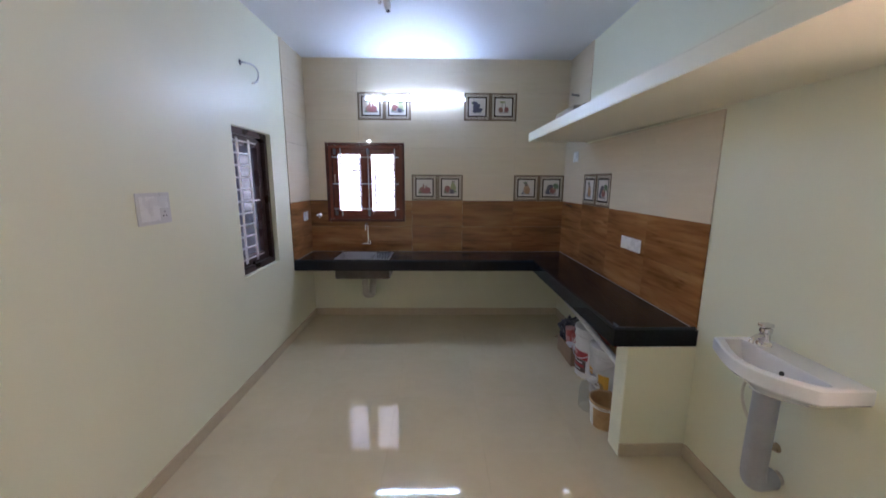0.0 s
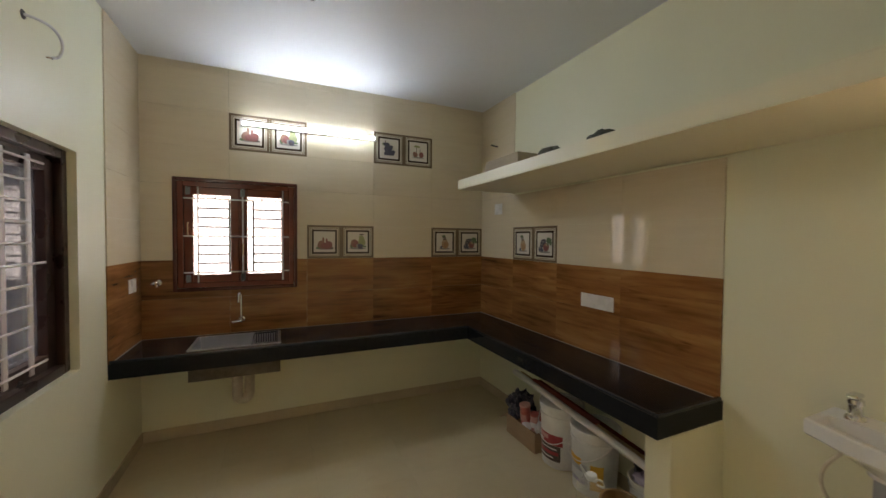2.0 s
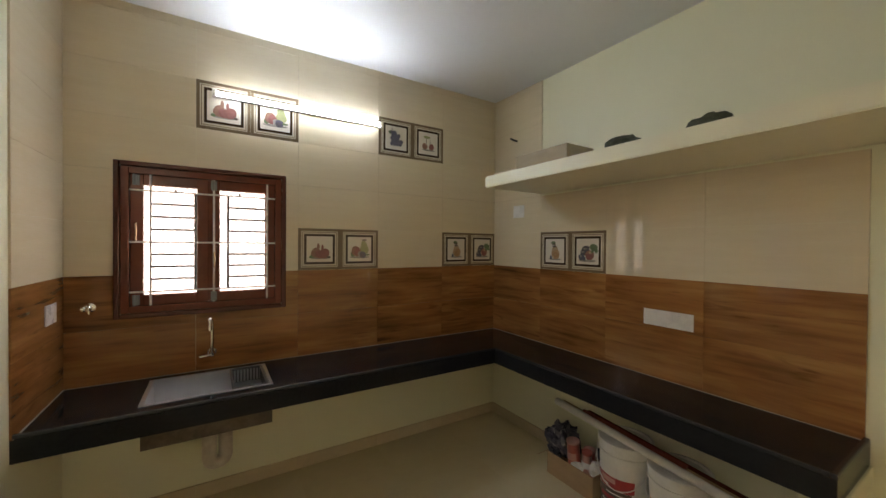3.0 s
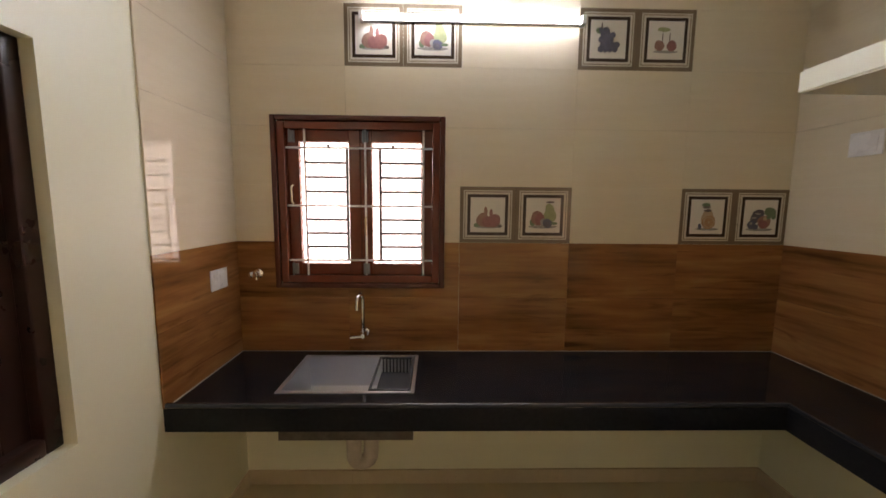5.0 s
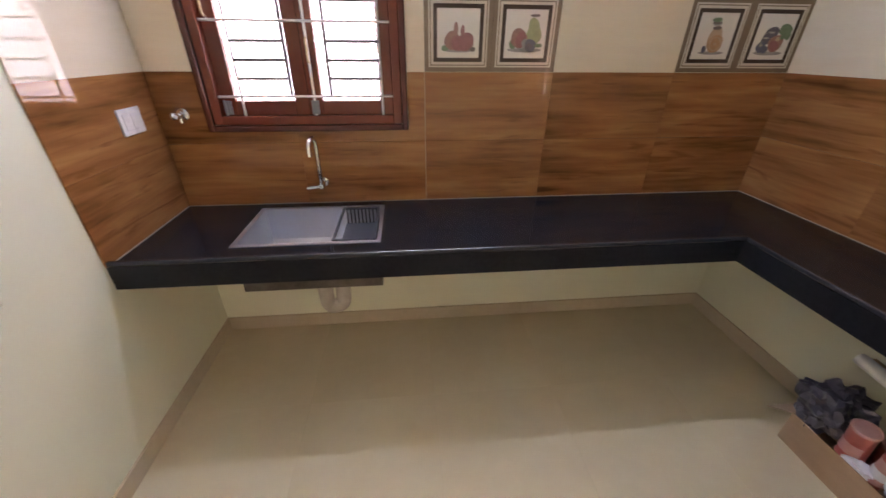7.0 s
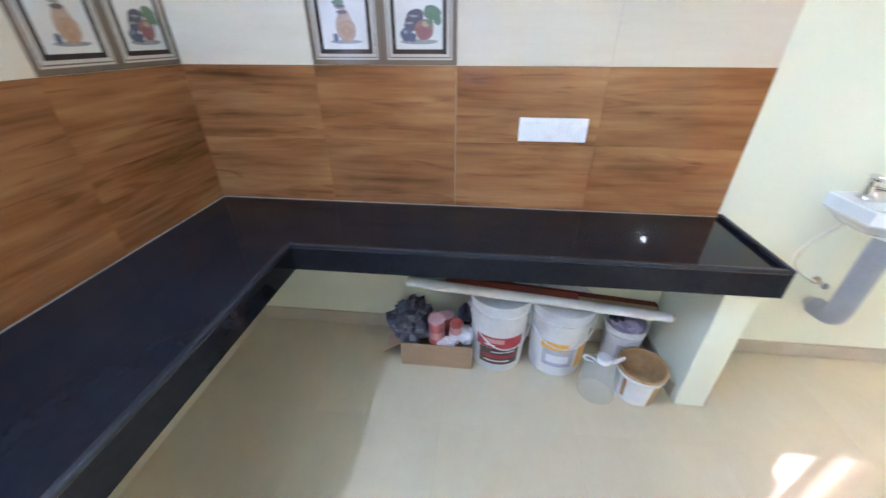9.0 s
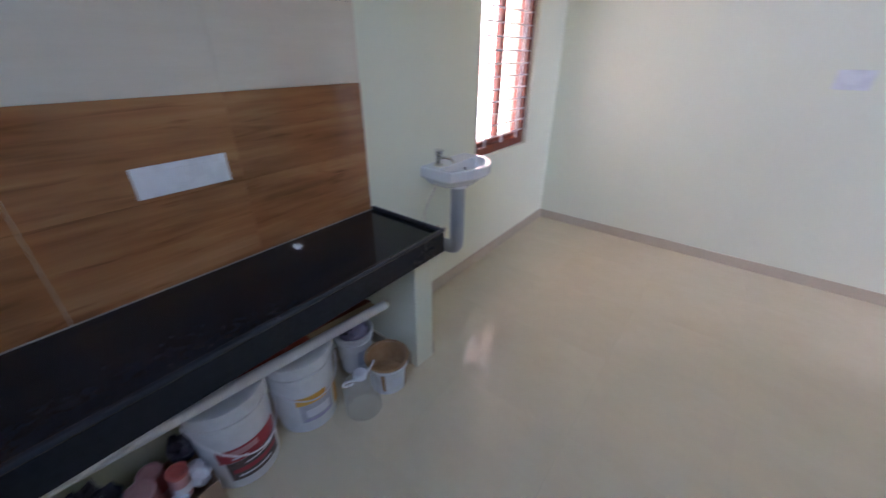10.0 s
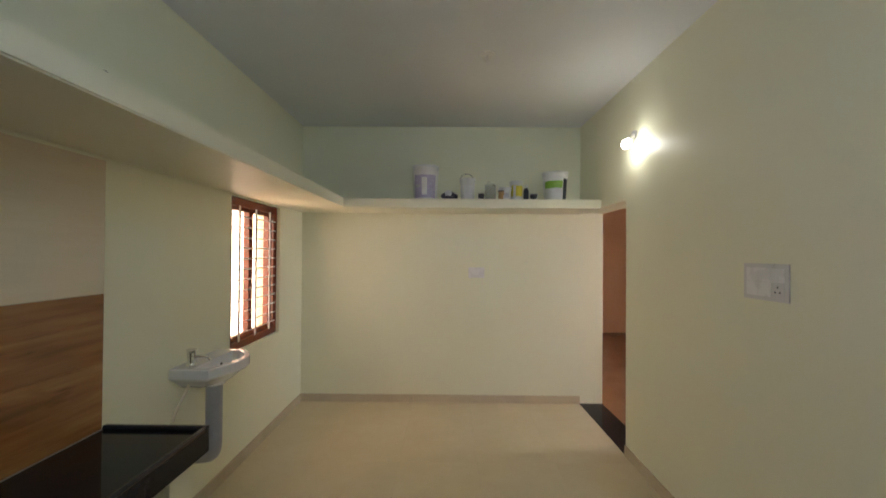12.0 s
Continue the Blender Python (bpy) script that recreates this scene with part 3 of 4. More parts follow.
part("end_nosing", boxed(FRONT_E - 0.002, EAST - 0.012, END_E - 0.002, END_E + 0.018, TOP + 0.0005, TOP + 0.020, 0.005), GRANITE_EDGE, worktop, "duller raised granite edge strip")
bead = bmesh.new()
box(bead, 0.012, EAST - 0.012, -0.013, -0.008, TOP, TOP + 0.0035)
box(bead, EAST - 0.013, EAST - 0.008, END_E, -0.013, TOP, TOP + 0.0035)
box(bead, 0.008, 0.013, FRONT_N, -0.013, TOP, TOP + 0.0035)
part("sealant_bead", bead, SEALANT, worktop, "dull beige sealant bead along the tiles")

sink = thing("kitchen_sink", (0.7, -0.28, 0.6), "stainless steel sink let into black granite", "sink")
sx0, sx1, sy0, sy1 = SINK
rim = panel([sx0, sx1], [sy0, sy1], [(sx0 + 0.020, sx1 - 0.016, sy0 + 0.016, sy1 - 0.018)], TOP + 0.0005, TOP + 0.005, lambda u, v, z: (u, z, v))
part("rim", rim, STEEL, sink)
bx0, bx1, by0, by1 = sx0 + 0.020, sx1 - 0.016, sy0 + 0.016, sy1 - 0.018
bowl = bmesh.new()
rings = []
for dx, z in ((0.0, TOP + 0.004), (0.004, TOP - 0.16), (0.02, TOP - 0.195), (0.05, TOP - 0.205)):
    rings.append([bowl.verts.new((x, y, z)) for x, y in ((bx0 + dx, by0 + dx), (bx1 - dx, by0 + dx), (bx1 - dx, by1 - dx), (bx0 + dx, by1 - dx))])
for a, b in zip(rings, rings[1:]):
    for k in range(4):
        bowl.faces.new((a[k], a[(k + 1) % 4], b[(k + 1) % 4], b[k]))
bowl.faces.new(rings[-1])
part("bowl", bowl, BOWL_STEEL, sink)
part("underside", panel([bx0 - 0.012, bx1 + 0.012], [by0 - 0.012, by1 + 0.012], [], TOP - 0.222, TOP - 0.212, lambda u, v, z: (u, z, v)), DULL_STEEL, sink)
skirt_ = bmesh.new()
for q in ((bx0 - 0.012, bx0 - 0.008, by0 - 0.012, by1 + 0.012), (bx1 + 0.008, bx1 + 0.012, by0 - 0.012, by1 + 0.012), (bx0 - 0.008, bx1 + 0.008, by0 - 0.012, by0 - 0.008), (bx0 - 0.008, bx1 + 0.008, by1 + 0.008, by1 + 0.012)):
    box(skirt_, *q, TOP - 0.212, TOP - 0.006)
part("outer_casing", skirt_, DULL_STEEL, sink, "dull dark steel casing")
part("strainer", turned((0.70, -0.29, TOP - 0.2045), [(0, 0.004), (0.03, 0.004), (0.042, 0.002), (0.045, 0)]), CHROME, sink, smooth=True)
part("waste_trap", bend([(0.69, -0.29, TOP - 0.21), (0.69, -0.29, 0.44), (0.69, -0.29, 0.36), (0.73, -0.285, 0.345), (0.772, -0.28, 0.36), (0.772, -0.27, 0.43), (0.772, -0.25, 0.49), (0.772, -0.18, 0.51), (0.772, -0.002, 0.51)], 0.038, 16), PVC_DIRTY, sink, "grimy plastic waste trap", True)
nut = turned((0.69, -0.29, TOP - 0.27), [(0, 0), (0.042, 0), (0.042, 0.045), (0, 0.045)], steps=14)
part("trap_nut", nut, PVC_DIRTY, sink)

rack = thing("dish_basket", (0.87, -0.27, TOP - 0.07), "dark grey slotted basket hanging in the sink", "basket")
rb = rect_ring(bmesh.new(), lambda u, v, z: (u, z, v), 0.797, 0.982, -0.468, -0.102, 0.012, TOP - 0.004, TOP + 0.008, 0.002)
part("basket_rim", rb, BASKET, rack)
part("tray", boxed(0.806, 0.973, -0.46, -0.11, TOP - 0.085, TOP - 0.078), BASKET, rack)
for k in range(9):
    x = 0.812 + 0.0185 * k
    part("slat", boxed(x, x + 0.007, -0.117, -0.111, TOP - 0.078, TOP - 0.004), BASKET, rack)
for k in range(14):
    y = -0.448 + 0.0245 * k
    part("side_slat", boxed(0.970, 0.976, y, y + 0.007, TOP - 0.078, TOP - 0.004), BASKET, rack)

tap = thing("sink_tap", (0.70, 0.0, 0.936), "chromed wall tap with tall swivel spout", "tap")
part("flange", turned((0.70, -0.007, 0.936), [(0, 0), (0.026, 0), (0.024, 0.008), (0.012, 0.012), (0, 0.012)], (0, -1, 0)), CHROME, tap, smooth=True)
part("valve_body", turned((0.70, -0.015, 0.936), [(0, 0), (0.013, 0), (0.013, 0.03), (0.018, 0.036), (0.018, 0.07), (0.012, 0.078), (0, 0.078)], (0, -1, 0)), CHROME, tap, smooth=True)
part("spout", bend([(0.70, -0.068, 0.94), (0.70, -0.068, 1.08), (0.70, -0.068, 1.14), (0.695, -0.075, 1.17), (0.692, -0.13, 1.175), (0.69, -0.165, 1.158), (0.69, -0.17, 1.12)], 0.0105, 12), CHROME, tap, smooth=True)
part("nozzle", turned((0.69, -0.17, 1.105), [(0, 0), (0.012, 0), (0.012, 0.02), (0.009, 0.03)]), CHROME, tap, smooth=True)
part("lever", bend([(0.70, -0.09, 0.936), (0.67, -0.098, 0.934), (0.635, -0.10, 0.932)], 0.007, 10), CHROME, tap, smooth=True)

stub = thing("angle_valve", (0.112, 0.0, 1.266), "small chromed wall valve beside the window", "valve")
part("flange", turned((0.118, -0.007, 1.266), [(0, 0), (0.028, 0), (0.026, 0.006), (0.014, 0.011), (0, 0.011)], (0, -1, 0)), CHROME, stub, smooth=True)
part("valve_body", turned((0.118, -0.016, 1.266), [(0, 0), (0.013, 0), (0.013, 0.035), (0.009, 0.04), (0.009, 0.055), (0, 0.055)], (0, -1, 0)), CHROME, stub, smooth=True)
part("knob", turned((0.108, -0.05, 1.266), [(0, 0), (0.016, 0.002), (0.018, 0.012), (0.012, 0.022), (0, 0.024)], (-1, -0.3, 0)), CHROME, stub, smooth=True)
part("outlet", rod(bmesh.new(), (0.118, -0.035, 1.266), (0.118, -0.035, 1.235), 0.008), CHROME, stub, smooth=True)


# ---- switches and lamps ----
def switch_plate(name, place, u0, u1, z0, z1, label, cells, v=0.0, sockets=(), plate=PLASTIC):
    foot = place((u0 + u1) / 2, v, z0)
    s = thing(name, foot, label, "switch")
    part("backbox", ubox(bmesh.new(), place, u0 + 0.003, u1 - 0.003, v - 0.004, v, z0 + 0.003, z1 - 0.003, 0.001), PLASTIC_GREY, s)
    part("plate", ubox(bmesh.new(), place, u0, u1, v - 0.009, v - 0.004, z0, z1, 0.002), plate, s)
    m = 0.018
    du = (u1 - u0 - 2 * m) / cells[0]
    dz = (z1 - z0 - 2 * m) / cells[1]
    for i in range(cells[0]):
        for j in range(cells[1]):
            a, c = u0 + m + i * du, z0 + m + j * dz
            if (i, j) in sockets:
                so = part("socket", ubox(bmesh.new(), place, a + 0.001, a + du - 0.001, v - 0.011, v - 0.009, c + 0.001, c + dz - 0.001, 0.0008), PLASTIC_GREY, s)
                for fu, fz in ((0.5, 0.70), (0.33, 0.36), (0.67, 0.36)):
                    p = place(a + fu * du, v - 0.0112, c + fz * dz)
                    q = place(a + fu * du, v - 0.0120, c + fz * dz)
                    part("pin_hole", rod(bmesh.new(), p, q, 0.0045, 10), BLACK, so)
            else:
                part("rocker", ubox(bmesh.new(), place, a + 0.001, a + du - 0.001, v - 0.0120, v - 0.009, c + 0.001, c + dz - 0.001, 0.0015), PLASTIC, s)
    return s


switch_plate("switch_plate", west, 0.132, 0.268, 1.22, 1.322, "white single switch plate on wood-look tiles", (2, 1), -0.007)
switch_plate("switch_board", east, 1.503, 1.792, 1.147, 1.247, "wide white modular switch board on wood-look tiles", (8, 1), -0.007)
switch_plate("switch_plate", east, 0.283, 0.42, 1.89, 2.0, "white blank outlet plate on cream tiles", (1, 1), -0.007)
switch_plate("switch_board", west, 2.345, 2.583, 1.436, 1.605, "large white switch board on cream painted wall", (3, 2), 0.0, ((0, 0),), GREY_PLATE)
switch_plate("switch_plate", south, 1.05, 1.225, 1.37, 1.485, "white socket plate on cream painted wall", (3, 1))

tube = thing("tube_light", (1.28, 0.0, 2.58), "lit white tube light on the tiled wall", "lamp")
part("batten", boxed(0.70, 1.86, -0.034, -0.007, 2.583, 2.613, 0.003), PLASTIC, tube)
half = bmesh.new()
arc = [(-0.0345 - 0.010 * math.sin(math.pi * k / 10), 2.598 + 0.0135 * math.cos(math.pi * k / 10)) for k in range(11)]
ends = [[half.verts.new((x, y, z)) for y, z in arc] for x in (0.722, 1.838)]
for k in range(10):
    half.faces.new((ends[0][k], ends[0][k + 1], ends[1][k + 1], ends[1][k]))
for e in ends:
    half.faces.new(e)
part("lit_diffuser", half, TUBE_GLOW, tube, "glowing bluish white diffuser")
for x in (0.702, 1.838):
    part("end_cap", boxed(x - 0.004, x + 0.018, -0.056, -0.006, 2.576, 2.620, 0.004), PLASTIC, tube)

lamp = thing("wall_bulb", (0.0, -3.645, 2.58), "lit bulb in an angled wall holder", "lamp")
part("rose", turned((0.0, -3.645, 2.58), [(0, 0), (0.036, 0), (0.034, 0.014), (0.020, 0.022), (0, 0.022)], (1, 0, 0)), PLASTIC_GREY, lamp, smooth=True)
d = Vector((0.62, 0.42, -0.66)).normalized()
h0 = Vector((0.015, -3.64, 2.575))
part("holder", turned(h0, [(0, 0), (0.020, 0), (0.021, 0.05), (0.024, 0.055), (0.024, 0.075), (0, 0.075)], d), PLASTIC, lamp, smooth=True)
part("bulb_collar", turned(h0 + d * 0.075, [(0, 0), (0.014, 0), (0.020, 0.010), (0.0245, 0.022), (0, 0.022)], d), PLASTIC, lamp, smooth=True)
part("bulb", turned(h0 + d * 0.075, [(0.0245, 0.0225), (0.0305, 0.038), (0.034, 0.058), (0.031, 0.074), (0.021, 0.087), (0.009, 0.093), (0, 0.094)], d), BULB_GLOW, lamp, "glowing white bulb", True)

cable = thing("loose_cable", (0.0, -1.39, 2.575), "loose grey cable end out of the wall", "cable")
part("cable", bend([(0.0, -1.39, 2.575), (0.03, -1.37, 2.578), (0.05, -1.27, 2.59), (0.055, -1.20, 2.55), (0.045, -1.21, 2.48), (0.04, -1.27, 2.45)], 0.006, 8), PLASTIC_GREY, cable, smooth=True)
part("cable_end", bend([(0.04, -1.27, 2.45), (0.038, -1.285, 2.447), (0.036, -1.30, 2.44)], 0.0035, 8, 1), BRASS, cable)
part("wall_box", turned((0, -1.39, 2.575), [(0, 0.001), (0.02, 0.001), (0.016, 0.004), (0, 0.004)], (1, 0, 0)), BLACK, cable)

hook = thing("ceiling_lamp_holder", (1.146, -1.41, CEIL), "empty white lamp holder on the ceiling", "lamp holder")
part("rose", turned((1.146, -1.41, CEIL), [(0, 0), (0.05, 0), (0.047, 0.014), (0.03, 0.024), (0, 0.024)], (0, 0, -1)), PLASTIC, hook, smooth=True)
d = Vector((0.15, -0.35, -0.9)).normalized()
part("holder", turned((1.146, -1.41, CEIL - 0.02), [(0, 0), (0.026, 0), (0.028, 0.05), (0.022, 0.075), (0.020, 0.10), (0.016, 0.10), (0.016, 0.07), (0, 0.07)], d), PLASTIC_GREY, hook, smooth=True)
part("contact", turned(Vector((1.146, -1.41, CEIL - 0.02)) + d * 0.071, [(0, 0), (0.0155, 0), (0.0155, 0.026), (0, 0.026)], d), BLACK, hook)
part("side_clip", turned((1.10, -1.40, CEIL - 0.02), [(0, 0), (0.012, 0.0), (0.014, 0.02), (0, 0.026)], (-0.6, 0.1, -0.6)), CHROME, hook, smooth=True)
fan = thing("ceiling_rose", (1.195, -3.31, CEIL), "small round white plate on the ceiling", "ceiling rose")
part("plate", turned((1.195, -3.31, CEIL), [(0, 0), (0.055, 0), (0.052, 0.008), (0.02, 0.012), (0, 0.012)], (0, 0, -1)), PLASTIC, fan, smooth=True)
part("hook", bend([(1.195, -3.31, CEIL - 0.01), (1.195, -3.31, CEIL - 0.04), (1.215, -3.31, CEIL - 0.055), (1.225, -3.31, CEIL - 0.035)], 0.005, 8), PLASTIC, fan, smooth=True)
hk = thing("wall_hook", (EAST, -0.314, 2.59), "short dark peg in the tiled wall", "hook")
part("peg", bend([(EAST - 0.005, -0.314, 2.59), (EAST - 0.05, -0.315, 2.592), (EAST - 0.09, -0.32, 2.598)], 0.009, 8, 1), BLACK, hk)

# ---- wash basin ----
RIM = 0.962
basin = thing("wash_basin", (2.92, -3.09, 0.4), "white ceramic wall basin with chrome tap", "basin")


def outline(grow, n=40):
    """The basin's rim seen from above: flat back and ends, bowed front."""
    pts = [(EAST, -2.868 - grow), (2.86 + grow, -2.868 - grow)]
    for k in range(n + 1):
        f = k / n
        y = -2.868 - grow - f * (0.462 - 2 * grow)
        bow = max(0.0, math.sin(math.pi * f ** 1.25)) ** 0.85
        pts.append((2.835 + 0.045 * f + grow - 0.105 * bow, y))
    pts.append((EAST, -3.33 + grow))
    return pts[:1] + pts[2:]


body = bmesh.new()
levels = []
for grow, z in ((0.115, RIM - 0.145), (0.085, RIM - 0.125), (0.04, RIM - 0.085), (0.008, RIM - 0.066), (0.0, RIM - 0.056), (0.0, RIM - 0.006), (0.006, RIM)):
    levels.append([body.verts.new((min(EAST, x), y, z)) for x, y in outline(grow)])
for a, b in zip(levels, levels[1:]):
    for k in range(len(a)):
        body.faces.new((a[k], a[(k + 1) % len(a)], b[(k + 1) % len(b)], b[k]))
body.faces.new(levels[0])
top = levels[-1]
inner = []
for s, z in ((1.0, RIM - 0.001), (0.96, RIM - 0.02), (0.80, RIM - 0.075), (0.45, RIM - 0.105), (0.12, RIM - 0.112)):
    ring = []
    for x, y in outline(0.028):
        cx, cy = 2.865, -3.10
        x = min(x, 2.945)
        ring.append(body.verts.new((cx + (x - cx) * s, cy + (y - cy) * s, z)))
    inner.append(ring)
for a, b in zip([top] + inner, inner):
    for k in range(len(a)):
        body.faces.new((a[k], a[(k + 1) % len(a)], b[(k + 1) % len(b)], b[k]))
body.faces.new(inner[-1])
part("bowl", body, CERAMIC, basin, smooth=True)
part("drain", turned((2.865, -3.10, RIM - 0.1125), [(0, 0.001), (0.022, 0.002), (0.026, 0.004), (0.028, 0.0)]), CHROME, basin, smooth=True)
part("overflow_hole", turned((2.922, -3.13, RIM - 0.045), [(0, 0), (0.010, 0), (0.010, 0.003), (0, 0.003)], (-0.94, 0, 0.35), 16), BLACK, basin)
btap = part("pillar_tap", turned((2.995, -2.955, RIM), [(0, 0), (0.030, 0), (0.028, 0.010), (0.021, 0.016), (0.020, 0.055), (0.024, 0.060), (0.024, 0.076), (0.016, 0.082), (0, 0.082)]), CHROME, basin, smooth=True)
part("spout", bend([(2.995, -2.955, RIM + 0.042), (2.95, -2.972, RIM + 0.05), (2.915, -2.985, RIM + 0.042), (2.905, -2.988, RIM + 0.022)], 0.010, 10), CHROME, btap, smooth=True)
part("lever", boxed(2.965, 3.018, -2.972, -2.938, RIM + 0.082, RIM + 0.100, 0.006), CHROME, btap)
part("waste_pipe", bend([(2.93, -3.075, RIM - 0.14), (2.93, -3.075, 0.55), (2.93, -3.075, 0.42), (2.94, -3.075, 0.375), (2.98, -3.065, 0.37), (3.03, -3.06, 0.37)], 0.047, 18), PVC, basin, "grey plastic waste pipe", True)
part("pipe_collar", turned((2.93, -3.075, RIM - 0.15), [(0, 0), (0.062, 0), (0.070, 0.02), (0.070, 0.035), (0, 0.035)]), CERAMIC, basin, smooth=True)
part("pipe_end", turned((3.02, -3.06, 0.37), [(0, 0), (0.030, 0), (0.030, 0.045), (0, 0.045)], (1, 0, 0)), PVC_DIRTY, basin, smooth=True)
part("supply_hose", bend([(2.99, -2.96, RIM - 0.05), (3.0, -2.93, 0.82), (3.02, -2.86, 0.72), (3.035, -2.85, 0.62), (3.03, -2.91, 0.55), (3.03, -3.0, 0.51)], 0.007, 10), HOSE, basin, "cream flexible supply hose", True)
valve = part("stop_valve", turned((EAST, -3.03, 0.50), [(0, 0), (0.022, 0), (0.020, 0.006), (0.011, 0.010), (0.011, 0.045), (0, 0.045)], (-1, 0, 0)), BRASS, basin, smooth=True)
part("valve_knob", turned((EAST - 0.045, -3.03, 0.50), [(0, 0), (0.015, 0.0), (0.017, 0.015), (0, 0.02)], (-1, 0, 0.2)), CHROME, valve, smooth=True)


# ---- buckets, tins and clutter ----
def shell(at, r0, r1, h, steps=32, lip=0.006, wall=0.004, lid=False):
    """A tapered tub; open ones are hollow."""
    def r(z):
        return r0 + (r1 - r0) * z / h
    prof = [(0, 0), (r0 - 0.004, 0), (r0, 0.004), (r(h * 0.80), h * 0.80), (r(h * 0.80) + lip, h * 0.805), (r(h * 0.84) + lip, h * 0.84), (r(h * 0.845), h * 0.845),
            (r(h * 0.93), h * 0.93), (r1 + lip, h * 0.935), (r1 + lip, h - 0.002)]
    if lid:
        prof += [(r1 + lip - 0.004, h), (r1 - 0.012, h), (r1 - 0.016, h - 0.010), (0, h - 0.010)]
    else:
        prof += [(r1 + lip - 0.002, h), (r1 - wall, h), (r1 - wall, h * 0.93), (r0 - wall, 0.006), (0, 0.006)]
    return turned(at, prof, steps=steps)


def patch(at, r0, r1, h, a0, a1, z0, z1, off=0.0012):
    """A printed label lying on a tub's side, from angle a0 to a1 in degrees (180 faces west)."""
    bm, n = bmesh.new(), 14
    rows = []
    for z in (z0, z1):
        r = r0 + (r1 - r0) * z / h + off
        rows.append([bm.verts.new((at[0] + r * math.cos(radians(a0 + (a1 - a0) * k / n)), at[1] + r * math.sin(radians(a0 + (a1 - a0) * k / n)), at[2] + z)) for k in range(n + 1)])
    for k in range(n):
        bm.faces.new((rows[0][k], rows[0][k + 1], rows[1][k + 1], rows[1][k]))
    return bm


def handle_wire(at, r, z, drop, turn=180.0, out=0.012):
    """A wire bail hanging down the tub's side."""
    pts = []
    for k in range(13):
        a = radians(turn - 90 + 180 * k / 12)
        sag = math.sin(math.pi * k / 12) * drop
        pts.append((at[0] + (r + out) * math.cos(a), at[1] + (r + out) * math.sin(a), at[2] + z - sag))
    return bend(pts, 0.0035, 8, 1)


def bucket(at, r0, r1, h, label, labels, material=BUCKET_WHITE, lid=False, wire=None, name="bucket", cat="bucket"):
    b = thing(name, at, label, cat, "paint tubs on the shelf" if at[2] > 1 else "paint tubs under the worktop")
    part("tub", shell(at, r0, r1, h, lid=lid), material, b, smooth=True)
    for mat_, a0, a1, z0, z1, *txt in labels:
        part("printed_label", patch(at, r0, r1, h, a0, a1, z0, z1, *txt), mat_, b)
    if wire:
        part("bail", handle_wire(at, r1, h * 0.86, wire[0], wire[1]), GRILLE_WHITE, b, "thin wire carrying handle", True)
        for sgn in (-90, 90):
            a = radians(wire[1] + sgn)
            part("handle_boss", turned((at[0] + (r1 + 0.001) * math.cos(a), at[1] + (r1 + 0.001) * math.sin(a), at[2] + h * 0.86), [(0, 0), (0.013, 0), (0.011, 0.012), (0, 0.014)], (math.cos(a), math.sin(a), 0), 12), material, b)
    return b


bk = bucket((2.90, -1.485, 0), 0.135, 0.153, 0.445, "white paint bucket with dark red label, under the worktop",
            [(LABEL_RED, 130, 232, 0.17, 0.245), (LABEL_DARK, 138, 226, 0.055, 0.1685), (PINKISH, 150, 190, 0.205, 0.235, 0.0024), (LABEL_RED, 145, 220, 0.10, 0.125, 0.0024),
             (PAPER, 150, 205, 0.075, 0.085, 0.0024), (PAPER, 165, 215, 0.14, 0.148, 0.0024), (PAPER, 150, 172, 0.185, 0.195, 0.0024)], lid=True, wire=(0.20, 195))
part("lid_cap", turned((2.90, -1.47, 0.436), [(0, 0), (0.035, 0), (0.035, 0.010), (0, 0.012)]), BUCKET_WHITE, bk, smooth=True)
bk = bucket((2.90, -1.80, 0), 0.135, 0.153, 0.417, "white paint bucket with amber label, under the worktop",
            [(LABEL_GREY, 140, 205, 0.07, 0.20), (LABEL_YELLOW, 136, 190, 0.185, 0.235, 0.0024), (LABEL_YELLOW, 213, 245, 0.055, 0.215), (PAPER, 150, 195, 0.10, 0.15, 0.0024), (LABEL_PURPLE, 145, 200, 0.075, 0.092, 0.0028)], lid=True, wire=(0.14, 175))
bk = bucket((2.712, -2.168, 0), 0.092, 0.108, 0.19, "small white tub smeared with ochre paint, on the floor",
            [(RUST, 195, 262, 0.004, 0.165), (RUST, 118, 128, 0.03, 0.16), (PAPER, 150, 180, 0.05, 0.11)])
part("residue", turned((2.712, -2.168, 0.0), [(0.0, 0.05), (0.0945, 0.05), (0.1035, 0.188), (0.1025, 0.1885), (0.091, 0.055), (0, 0.054)]), RUST, bk, "ochre paint dried inside", True)
part("spatter_rim", turned((2.712, -2.168, 0.0), [(0.1145, 0.177), (0.1152, 0.1915), (0.1035, 0.192), (0.1035, 0.189)]), RUST, bk, smooth=True)
bk = bucket((2.95, -2.15, 0), 0.085, 0.103, 0.25, "white tub with mauve rag stuffed inside", [(LABEL_GREY, 150, 215, 0.06, 0.16)])


def crumple(at, sx, sy, sz, seed, n=3, rough=0.35):
    bm = bmesh.new()
    bmesh.ops.create_icosphere(bm, subdivisions=n, radius=1.0)
    for v in bm.verts:
        k = 1 + rough * noise.noise(v.co * 2.3 + Vector((seed * 7.1, seed * 3.3, seed))) + rough * 0.6 * noise.noise(v.co * 6.0 + Vector((seed, seed * 5, 0)))
        v.co = Vector((v.co.x * sx * k, v.co.y * sy * k, v.co.z * sz * k))
        if v.co.z < -sz * 0.8:
            v.co.z = -sz * 0.8
        v.co += Vector(at)
    return bm


